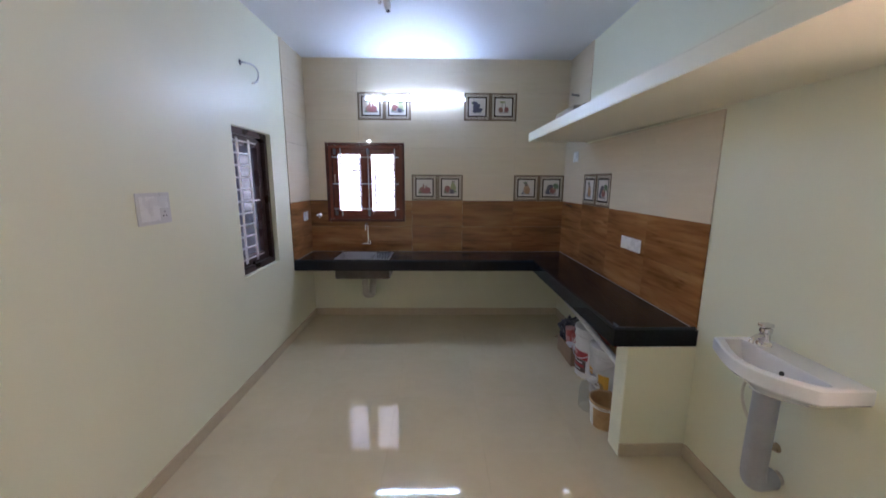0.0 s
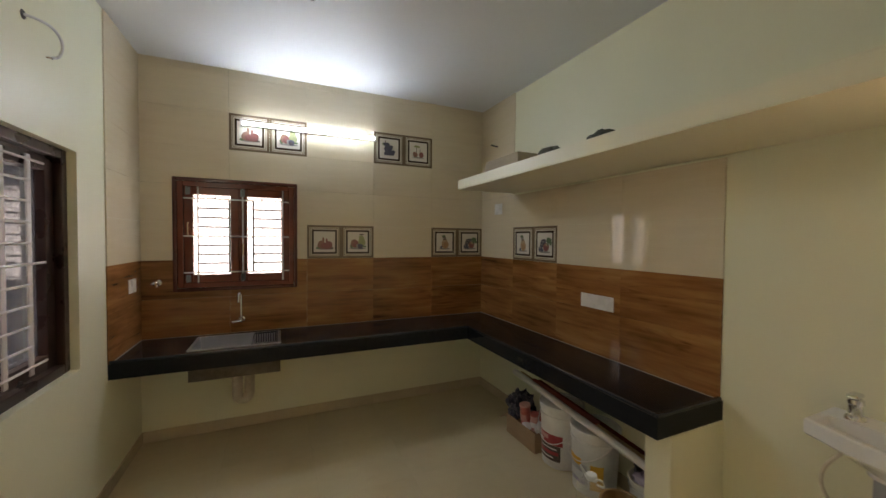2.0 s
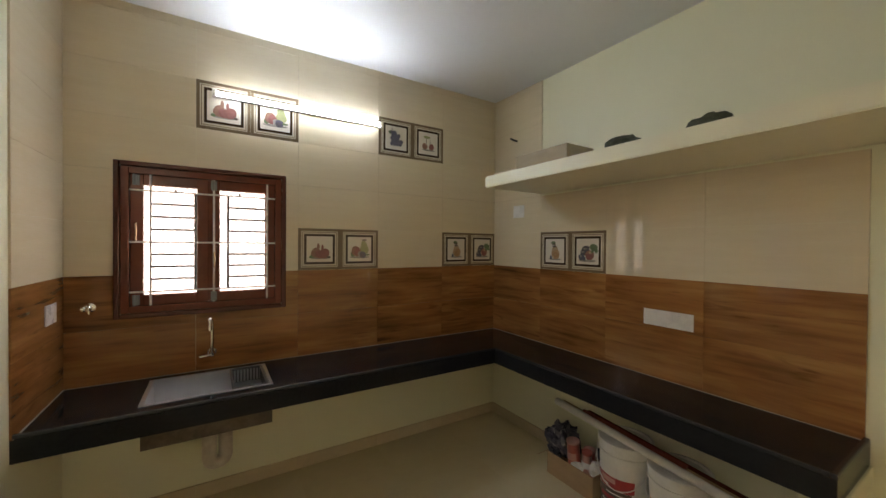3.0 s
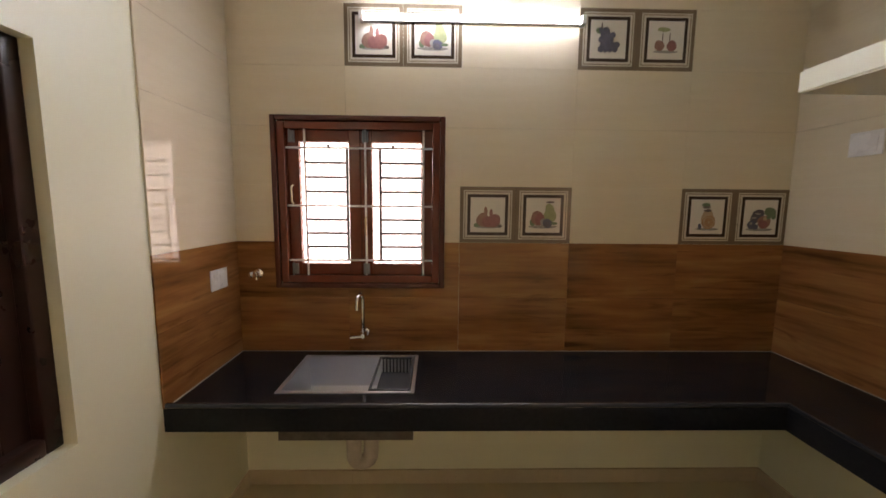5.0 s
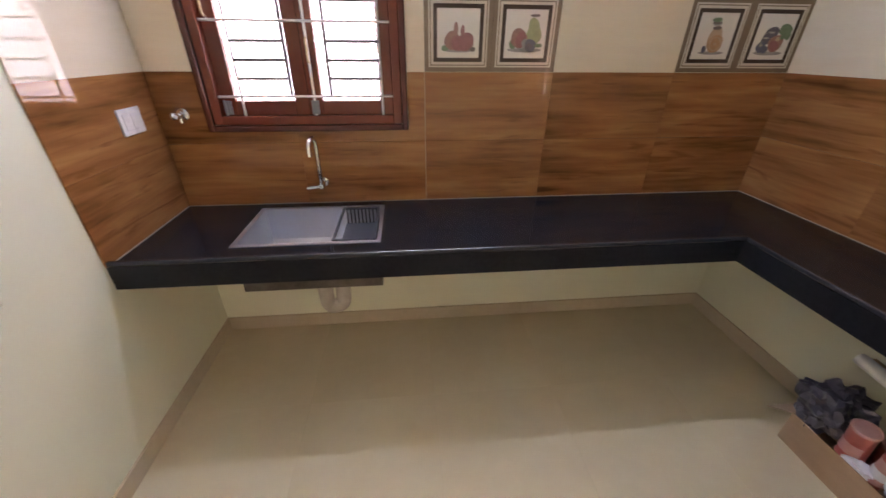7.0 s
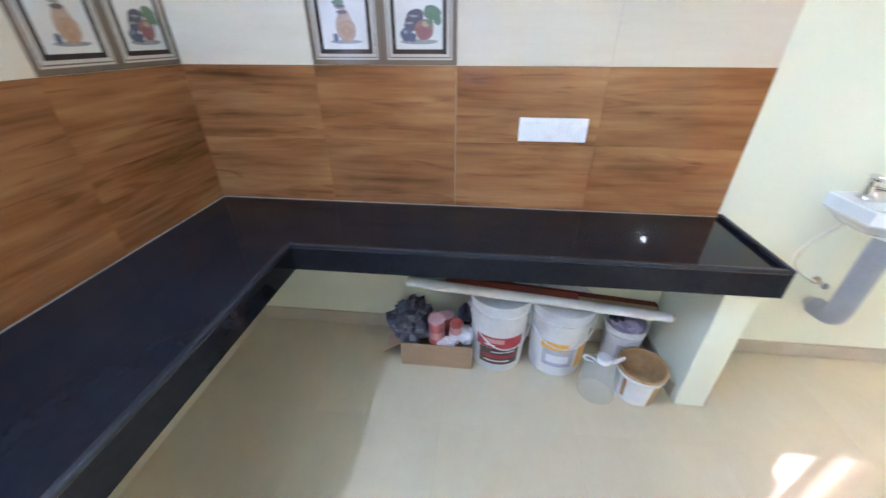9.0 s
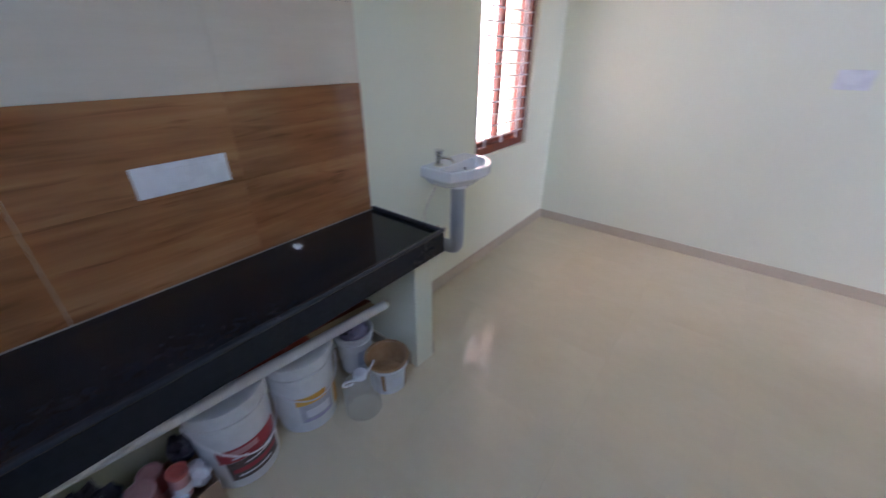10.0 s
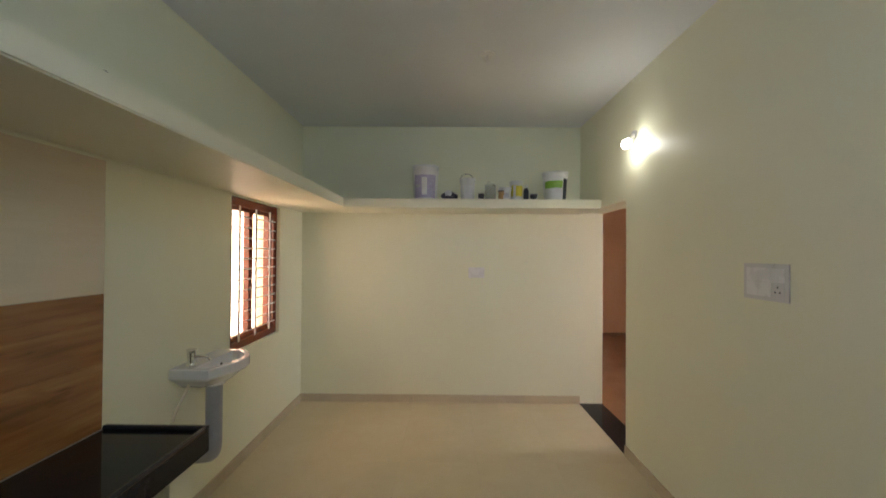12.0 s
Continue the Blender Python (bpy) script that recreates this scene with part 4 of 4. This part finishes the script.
part("rag", crumple((2.945, -2.15, 0.245), 0.075, 0.075, 0.045, 4), RAG, bk, "mauve rag")
part("dark_rag", crumple((2.965, -2.10, 0.275), 0.05, 0.04, 0.035, 9), FOIL, bk)

can = thing("jerrycan", (2.69, -1.975, 0), "cloudy clear plastic can with white handles", "jerrycan")
part("body", turned((2.69, -1.975, 0), [(0, 0), (0.080, 0), (0.088, 0.010), (0.088, 0.15), (0.075, 0.185), (0.04, 0.205), (0.03, 0.215), (0, 0.215)], steps=24), CAN_PLASTIC, can, smooth=True)
part("cap", turned((2.69, -1.975, 0.212), [(0, 0), (0.032, 0), (0.032, 0.026), (0.028, 0.030), (0, 0.030)], steps=18), BUCKET_WHITE, can, smooth=True)
for sgn in (-1, 1):
    part("loop_handle", bend([(2.69, -1.975 + sgn * 0.03, 0.21), (2.67, -1.975 + sgn * 0.06, 0.25), (2.69, -1.975 + sgn * 0.095, 0.25), (2.71, -1.975 + sgn * 0.085, 0.20), (2.69, -1.975 + sgn * 0.04, 0.20)], 0.006, 8), BUCKET_WHITE, can, smooth=True)

carton = thing("cardboard_box", (2.91, -1.16, 0), "open brown cardboard box full of tins", "box")
x0, x1, y0, y1, hh = 2.765, 3.00, -1.352, -0.975, 0.155
part("base", boxed(x0, x1, y0, y1, 0.0, 0.006), CARD, carton)
part("front_side", boxed(x0, x0 + 0.005, y0, y1, 0.006, hh), CARD, carton)
part("back_side", boxed(x1 - 0.005, x1, y0, y1, 0.006, hh), CARD, carton)
for y in (y0, y1 - 0.005):
    part("end_side", boxed(x0 + 0.005, x1 - 0.005, y, y + 0.005, 0.006, hh), CARD, carton)
fl = boxed(x0 - 0.02, x1 - 0.02, y1, y1 + 0.12, -0.0025, 0.0025)
bmesh.ops.rotate(fl, verts=fl.verts, cent=(x0, y1, 0), matrix=Matrix.Rotation(radians(-38), 3, "X"))
bmesh.ops.translate(fl, verts=fl.verts, vec=(0.02, 0, hh))
part("flap", fl, CARD, carton, "bent open flap")
bag = solid("plastic_bag", crumple((2.875, -1.015, 0.215), 0.105, 0.115, 0.125, 2, 4, 0.4), FOIL, "crumpled dark plastic bag in the cardboard box", "bag")


def tin(at, r, h, mat_, label, lidmat, tilt=(0, 0, 1), name="tin"):
    t_ = thing(name, at, label, "tin")
    part("body", turned(at, [(0, 0), (r, 0), (r, 0.003), (r - 0.0015, 0.005), (r - 0.0015, h - 0.006), (r, h - 0.004), (r, h), (0, h)], tilt, 24), mat_, t_, smooth=True)
    d_ = Vector(tilt).normalized()
    part("lid", turned(Vector(at) + d_ * h, [(0, 0), (r + 0.0015, 0), (r + 0.0015, 0.012), (r - 0.004, 0.014), (r - 0.007, 0.010), (0, 0.010)], tilt, 24), lidmat, t_, smooth=True)
    q = Vector((0, 0, 1)).rotation_difference(d_).to_matrix()
    lb = patch((0, 0, 0), r, r, h, 120, 240, h * 0.25, h * 0.6, 0.001)
    bmesh.ops.rotate(lb, verts=lb.verts, cent=(0, 0, 0), matrix=q)
    bmesh.ops.translate(lb, verts=lb.verts, vec=at)
    part("printed_label", lb, PINKISH if mat_ is PINK_RED else PAPER, t_)
    return t_


tin((2.83, -1.16, 0.14), 0.043, 0.15, PINK_RED, "faded red tin with pink lid in the box", PINKISH, (-0.12, 0.0, 1))
tin((2.84, -1.25, 0.13), 0.033, 0.125, PINKISH, "faded pink tin in the box", PINK_RED, (-0.1, -0.1, 1))
solid("crumpled_paper", crumple((2.845, -1.315, 0.165), 0.05, 0.035, 0.05, 6), PAPER, "crumpled white paper in the box", "paper")
solid("crumpled_paper", crumple((2.80, -1.21, 0.15), 0.03, 0.05, 0.025, 11), PAPER, "crumpled white paper in the box", "paper")
tin((2.94, -1.20, 0.01), 0.04, 0.20, PINK_RED, "faded red tin at the back of the box", PINKISH)
solid("plastic_bag", crumple((2.95, -1.31, 0.22), 0.045, 0.045, 0.06, 13), FOIL, "small black plastic bag in the box", "bag")


def slanted(a, b, w, t_):
    """A straight strip from a to b."""
    a, b = Vector(a), Vector(b)
    bm = boxed(-w / 2, w / 2, 0, (b - a).length, -t_ / 2, t_ / 2, 0.0015)
    q = Vector((0, 1, 0)).rotation_difference((b - a).normalized()).to_matrix()
    bmesh.ops.rotate(bm, verts=bm.verts, cent=(0, 0, 0), matrix=q)
    bmesh.ops.translate(bm, verts=bm.verts, vec=a)
    return bm


roll = thing("paper_roll", (2.85, -1.65, 0.42), "long white paper roll lying across the buckets", "roll")
a, b = Vector((2.805, -1.02, 0.525)), Vector((2.805, -2.268, 0.408))
ax = (b - a).normalized()
part("sheet", turned(a, [(0.016, 0.002), (0.022, 0.0), (0.024, 0.01), (0.023, (b - a).length), (0.016, (b - a).length - 0.002)], ax, 20), BUCKET_WHITE, roll, smooth=True)
part("core", turned(a, [(0, 0.004), (0.0165, 0.004), (0.0165, (b - a).length + 0.012), (0, (b - a).length + 0.012)], ax, 16), STRIP_WOOD, roll, smooth=True)
solid("timber_strip", slanted((2.862, -1.02, 0.507), (2.862, -2.24, 0.398), 0.05, 0.014), STRIP_WOOD, "raw timber strip lying across the buckets", "timber")
solid("timber_strip", slanted((2.850, -1.20, 0.506), (2.857, -1.85, 0.448), 0.055, 0.014), RED_STRIP, "red stained timber strip lying on another", "timber")
solid("timber_strip", slanted((2.912, -1.20, 0.492), (2.912, -2.25, 0.394), 0.04, 0.014), MAHOGANY, "dark brown timber strip across the buckets", "timber")

# things on the loft shelf
Z = LOFT_T
bucket((1.684, -4.45, Z), 0.115, 0.130, 0.345, "tall white paint bucket with mauve label on the loft shelf", [(LABEL_PURPLE, 35, 145, 0.02, 0.245), (BUCKET_WHITE, 75, 100, 0.05, 0.22, 0.0022), (LABEL_GREY, 40, 70, 0.12, 0.15, 0.0022)], lid=True)
tub_ = bucket((1.262, -4.45, Z), 0.066, 0.075, 0.225, "small pale tub with wire handle on the loft shelf", [(PAPER, 60, 130, 0.03, 0.15)], wire=None)
part("bail", bend([(1.337, -4.45, Z + 0.20), (1.33, -4.43, Z + 0.25), (1.28, -4.42, Z + 0.275), (1.22, -4.43, Z + 0.255), (1.187, -4.45, Z + 0.20)], 0.003, 8), GREY_AND_BACKLIT, tub_, "thin raised wire handle", True)
solid("rag_heap", crumple((1.44, -4.43, Z + 0.04), 0.085, 0.05, 0.05, 21), FOIL, "small heap of dark rags on the shelf", "rags")
solid("crumpled_paper", crumple((1.455, -4.38, Z + 0.07), 0.035, 0.02, 0.03, 22), PAPER, "crumpled white paper on dark rags", "paper")
solid("brush_block", boxed(1.10, 1.155, -4.44, -4.40, Z, Z + 0.075, 0.006), BLACK, "small dark block standing on the shelf", "block")
jar = thing("plastic_jug", (1.03, -4.47, Z), "cloudy clear plastic jug on the shelf", "jug")
part("body", turned((1.03, -4.47, Z), [(0, 0), (0.050, 0), (0.054, 0.01), (0.056, 0.17), (0.053, 0.17), (0.051, 0.012), (0, 0.01)], steps=24), CAN_PLASTIC, jar, smooth=True)
part("handle", bend([(1.06, -4.43, Z + 0.17), (1.07, -4.40, Z + 0.19), (1.02, -4.39, Z + 0.175), (0.985, -4.40, Z + 0.14)], 0.004, 8), CAN_PLASTIC, jar, smooth=True)
tin((0.93, -4.40, Z), 0.03, 0.09, RUST, "small ochre-brown tin on the shelf", BLACK)
bucket((0.885, -4.44, Z), 0.052, 0.060, 0.135, "small white tub with grey label on the shelf", [(LABEL_GREY, 60, 120, 0.03, 0.08)])
bucket((0.77, -4.46, Z), 0.055, 0.064, 0.205, "yellow and white tub on the loft shelf", [(LABEL_LEMON, 20, 160, 0.05, 0.155), (PAPER, 50, 75, 0.02, 0.15, 0.0022)], lid=True)
bottle = thing("bottle", (0.68, -4.42, Z), "dark bottle with white cap on the shelf", "bottle")
part("body", turned((0.68, -4.42, Z), [(0, 0), (0.024, 0), (0.026, 0.005), (0.026, 0.105), (0.016, 0.13), (0, 0.13)], steps=20), LABEL_NAVY, bottle, smooth=True)
part("cap", turned((0.68, -4.42, Z + 0.128), [(0, 0), (0.015, 0), (0.015, 0.03), (0, 0.03)], steps=16), PLASTIC, bottle, smooth=True)
tin((0.605, -4.42, Z), 0.036, 0.06, BLACK, "squat dark tin on the loft shelf", GREY_AND_BACKLIT)
bucket((0.385, -4.45, Z), 0.105, 0.122, 0.29, "white paint bucket with green and navy label on the shelf", [(LABEL_GREEN, 20, 112, 0.125, 0.195), (PAPER, 30, 112, 0.03, 0.12), (LABEL_NAVY, 116, 150, 0.01, 0.215)], lid=True)

tray = thing("cardboard_box", (2.84, -0.97, Z), "open grey-brown cardboard box on the loft shelf", "box")
x0, x1, y0, y1, hh = 2.70, 2.98, -1.17, -0.69, 0.165
part("base", boxed(x0, x1, y0, y1, Z, Z + 0.006), GREY_CARD, tray)
for xx in (x0, x1 - 0.005):
    part("long_side", boxed(xx, xx + 0.005, y0, y1, Z + 0.006, Z + hh), GREY_CARD, tray)
for yy in (y0, y1 - 0.005):
    part("end_side", boxed(x0 + 0.005, x1 - 0.005, yy, yy + 0.005, Z + 0.006, Z + hh), GREY_CARD, tray)
solid("dark_bottle", lathe(bmesh.new(), (2.80, -0.665, Z), [(0, 0), (0.022, 0), (0.022, 0.13), (0.008, 0.16), (0.008, 0.185), (0, 0.185)]), BLACK, "small black bottle beside the box", "bottle", smooth=True)
solid("packing_wrap", crumple((2.68, -1.57, Z + 0.045), 0.06, 0.10, 0.060, 31), GREEN_CLOTH, "crumpled dark wrapping on the shelf", "wrapping")
solid("packing_wrap", crumple((2.68, -2.01, Z + 0.045), 0.06, 0.10, 0.055, 32), GREEN_CLOTH, "crumpled dark green wrapping on the shelf", "wrapping")


# ---- tiles ----
TILE = {}


def tile(parent, place, u0, u1, z0, z1, mat_, v0=-0.008, v1=0.0, hole=None, name="tile", gap=0.0005):
    """One ceramic tile; alike tiles share a mesh."""
    u0, u1, z0, z1 = u0 + gap, u1 - gap, z0 + gap, z1 - gap
    if hole and u0 < hole[1] and u1 > hole[0] and z0 < hole[3] and z1 > hole[2]:
        h = (max(hole[0], u0), min(hole[1], u1), max(hole[2], z0), min(hole[3], z1))
        if (h[0], h[1], h[2], h[3]) == (u0, u1, z0, z1):
            return None
        me = mesh_of(name, panel([u0, u1], [z0, z1], [h], v0, v1, place), mat_)
        ob = new(name, me)
    else:
        key = (place, round(u1 - u0, 4), round(z1 - z0, 4), mat_.name)
        o = place(u0, v1, z0)
        if key not in TILE:
            bm = ubox(bmesh.new(), place, u0, u1, v0, v1, z0, z1)
            bmesh.ops.translate(bm, verts=bm.verts, vec=-Vector(o))
            TILE[key] = mesh_of(name, bm, mat_)
        ob = new(name, TILE[key])
        ob.location = o
    ob.parent = parent
    ORI[ob.name] = Vector((0, 0, 0))
    return ob


def blob(cx, cz, rx, rz, n=16, seed=0.0, rough=0.0):
    return [(cx + rx * (1 + rough * math.sin(3 * a + seed)) * math.cos(a), cz + rz * (1 + rough * math.cos(2 * a + seed)) * math.sin(a)) for a in (2 * math.pi * k / n for k in range(n))]


PICTURES = {
    "pomegranate": [("shade", 0.5, 0.17, 0.40, 0.06), ("green", 0.18, 0.2, 0.08, 0.06), ("rust", 0.36, 0.36, 0.19, 0.19), ("red", 0.68, 0.33, 0.2, 0.2), ("red", 0.5, 0.3, 0.17, 0.17),
                    ("rust", 0.44, 0.6, 0.055, 0.13), ("red", 0.60, 0.56, 0.05, 0.11), ("brown", 0.85, 0.18, 0.07, 0.05)],
    "pear": [("shade", 0.5, 0.17, 0.42, 0.05), ("lime", 0.68, 0.68, 0.13, 0.16), ("lime", 0.70, 0.50, 0.19, 0.21), ("brown", 0.70, 0.88, 0.12, 0.03), ("green", 0.20, 0.29, 0.09, 0.10),
             ("rust", 0.34, 0.42, 0.20, 0.20), ("red", 0.40, 0.39, 0.13, 0.17), ("shade", 0.50, 0.31, 0.08, 0.11), ("navy", 0.63, 0.27, 0.14, 0.14), ("plum", 0.60, 0.24, 0.09, 0.08),
             ("green", 0.83, 0.27, 0.10, 0.04)],
    "grapes": [("green", 0.3, 0.72, 0.16, 0.09)] + [("navy", 0.3 + 0.13 * i + 0.05 * (j % 2), 0.24 + 0.12 * j, 0.085, 0.085) for j in range(5) for i in range(4 - j // 2)] + [("brown", 0.3, 0.84, 0.02, 0.08)],
    "cherries": [("shade", 0.5, 0.2, 0.35, 0.04), ("rust", 0.32, 0.36, 0.14, 0.14), ("red", 0.67, 0.36, 0.14, 0.14), ("brown", 0.40, 0.58, 0.015, 0.13), ("brown", 0.6, 0.58, 0.015, 0.13), ("lime", 0.42, 0.78, 0.18, 0.06)],
    "orange": [("shade", 0.52, 0.14, 0.35, 0.04), ("navy", 0.30, 0.22, 0.06, 0.08), ("peach", 0.52, 0.46, 0.19, 0.26), ("orange", 0.56, 0.34, 0.21, 0.20), ("peach", 0.56, 0.34, 0.17, 0.16), ("orange", 0.56, 0.34, 0.14, 0.13), ("peach", 0.56, 0.34, 0.03, 0.03),
               ("brown", 0.50, 0.68, 0.12, 0.04), ("shade", 0.47, 0.75, 0.11, 0.025), ("brown", 0.46, 0.79, 0.13, 0.03), ("green", 0.44, 0.85, 0.13, 0.05)],
    "berries": [("shade", 0.5, 0.14, 0.4, 0.05), ("green", 0.78, 0.66, 0.18, 0.13), ("green", 0.90, 0.54, 0.08, 0.10), ("plum", 0.44, 0.60, 0.18, 0.13), ("shade", 0.40, 0.60, 0.10, 0.025),
                ("plum", 0.32, 0.46, 0.13, 0.14), ("shade", 0.30, 0.48, 0.09, 0.02), ("rust", 0.62, 0.36, 0.20, 0.20), ("red", 0.58, 0.30, 0.14, 0.13), ("peach", 0.64, 0.46, 0.07, 0.05),
                ("navy", 0.24, 0.28, 0.13, 0.13), ("navy", 0.36, 0.22, 0.09, 0.09), ("shade", 0.22, 0.32, 0.04, 0.04), ("green", 0.74, 0.50, 0.07, 0.05)]}


def picture_tile(parent, place, u0, u1, z0, z1, kind):
    base = tile(parent, place, u0, u1, z0, z1, TAUPE, name="picture_tile")
    ORI[base.name] = base.location.copy()
    w, h = u1 - u0, z1 - z0

    def ring(a, b, v, mat_, nm):
        bm = panel([u0 + a * w, u1 - a * w], [z0 + a * h, z1 - a * h], [(u0 + b * w, u1 - b * w, z0 + b * h, z1 - b * h)], v - 0.0004, v, place)
        part(nm, bm, mat_, base)
    ring(0.065, 0.085, -0.0080, IVORY, "thin_band")
    ring(0.10, 0.135, -0.0080, IVORY, "pale_band")
    ring(0.135, 0.19, -0.0084, ESPRESSO, "dark_band")
    a = 0.19
    part("print_ground", ubox(bmesh.new(), place, u0 + a * w, u1 - a * w, -0.0084, -0.0078, z0 + a * h, z1 - a * h), PRINT, base)
    iu, iz, iw, ih = u0 + a * w, z0 + a * h, w * (1 - 2 * a), h * (1 - 2 * a)
    for n, (c, cu, cz, ru, rz) in enumerate(PICTURES[kind]):
        bm = bmesh.new()
        v = -0.0088 - 0.0003 * n
        bm.faces.new([bm.verts.new(place(iu + p * iw, v, iz + q * ih)) for p, q in blob(cu, cz, ru, rz, 18, n * 1.7, 0.07)])
        part("fruit", bm, FRUIT[c], base)


ROWS_Z = [TOP, TOP + 0.3125, BROWN_Z] + [BROWN_Z + PITCH_Z * k for k in range(1, 6)] + [CEIL]
COLS_N = [PITCH_U * k for k in range(5)] + [EAST]
WHOLE = (0.217, 1.144, 1.188, 2.115)
PAIRS_N = {(2, 2): ("pomegranate", "pear"), (4, 2): ("orange", "berries"), (1, 5): ("pomegranate", "pear"), (3, 5): ("grapes", "cherries")}
for j in range(len(ROWS_Z) - 1):
    for i in range(5):
        a, b, c, d = COLS_N[i], COLS_N[i + 1], ROWS_Z[j], ROWS_Z[j + 1]
        a, b = max(a, 0.009), min(b, EAST - 0.009)
        if (i, j) in PAIRS_N:
            m = (a + b) / 2
            for (p, q), kind in zip(((a, m), (m, b)), PAIRS_N[(i, j)]):
                picture_tile(wall_north, north, p, q, c, d, kind)
        else:
            tile(wall_north, north, a, b, c, d, BROWN_TILE if j < 2 else CREAM_TILE, hole=WHOLE)
COLS_E = [0.0, 0.613, 1.226, 1.839, 2.452]
for j in range(len(ROWS_Z) - 1):
    c, d = ROWS_Z[j], ROWS_Z[j + 1]
    for i in range(4):
        a, b = COLS_E[i], COLS_E[i + 1]
        if i > 0:
            if c > LOFT_B - 0.02:
                continue
            d = min(d, LOFT_B)
        if (i, j) == (1, 2):
            m = (a + b) / 2
            for (p, q), kind in zip(((a, m), (m, b)), ("orange", "berries")):
                picture_tile(wall_east, east, p, q, c, d, kind)
        else:
            tile(wall_east, east, a, b, c, d, BROWN_TILE if j < 2 else CREAM_TILE)
    tile(wall_west, west, 0.0, 0.613, ROWS_Z[j], ROWS_Z[j + 1], BROWN_TILE if j < 2 else CREAM_TILE)


# ---- skirting and floor tiles ----
def skirting(name, place, u0, u1, label):
    s = tagged(new(name), label, "skirting", kind="structure")
    ORI[s.name] = Vector((0, 0, 0))
    n = max(1, round((u1 - u0) / 0.6))
    for k in range(n):
        tile(s, place, u0 + (u1 - u0) * k / n, u0 + (u1 - u0) * (k + 1) / n, -0.006, 0.086, SKIRT_TILE, -0.011, 0.0, name="skirting_tile", gap=0.0005)


def pier_face(u, v, z):
    return (u, -2.475 + v, z)


skirting("baseboard_north", north, 0.0, EAST, "beige tile skirting along the wall")
skirting("baseboard_west", west, 0.011, -DOOR_N, "beige tile skirting along the wall")
skirting("baseboard_east", east, 0.011, 2.329, "beige tile skirting along the wall")
skirting("baseboard_east_far", east, 2.486, -SOUTH - 0.011, "beige tile skirting along the wall")
skirting("baseboard_south", south, 0.0, EAST, "beige tile skirting along the wall")
def pier_back(u, v, z):
    return (u, -2.34 - v, z)


skirting("baseboard_pier_back", pier_back, 2.70, EAST - 0.011, "beige tile skirting at the pier's foot")
skirting("baseboard_pier", pier_face, 2.656, EAST - 0.011, "beige tile skirting round the pier")


def flat(u, v, z):
    return (u, z, -v)


FT = 0.61
for i in range(-6, 6):
    for j in range(-14, 1):
        u0, u1 = i * FT, (i + 1) * FT
        z0, z1 = j * FT - FT, j * FT
        u1 = min(u1, EAST) if u0 >= 0 else min(u1, -0.25 if z0 < SOUTH + 0.5 else 0.0)
        if u0 < 0:
            if z1 > -2.4 or z0 < -8.6:
                continue
            u1 = min(u1, -0.25)
        elif z1 <= SOUTH:
            continue
        z0 = max(z0, SOUTH) if u0 >= 0 else max(z0, -8.5)
        if u1 - u0 < 0.02 or z1 - z0 < 0.02:
            continue
        tile(floor, flat, u0, u1, z0, z1, FLOOR_TILE if u0 >= 0 else HALL_TILE_REFLECTING, 0.0, 0.008, name="floor_tile", gap=0.0002)
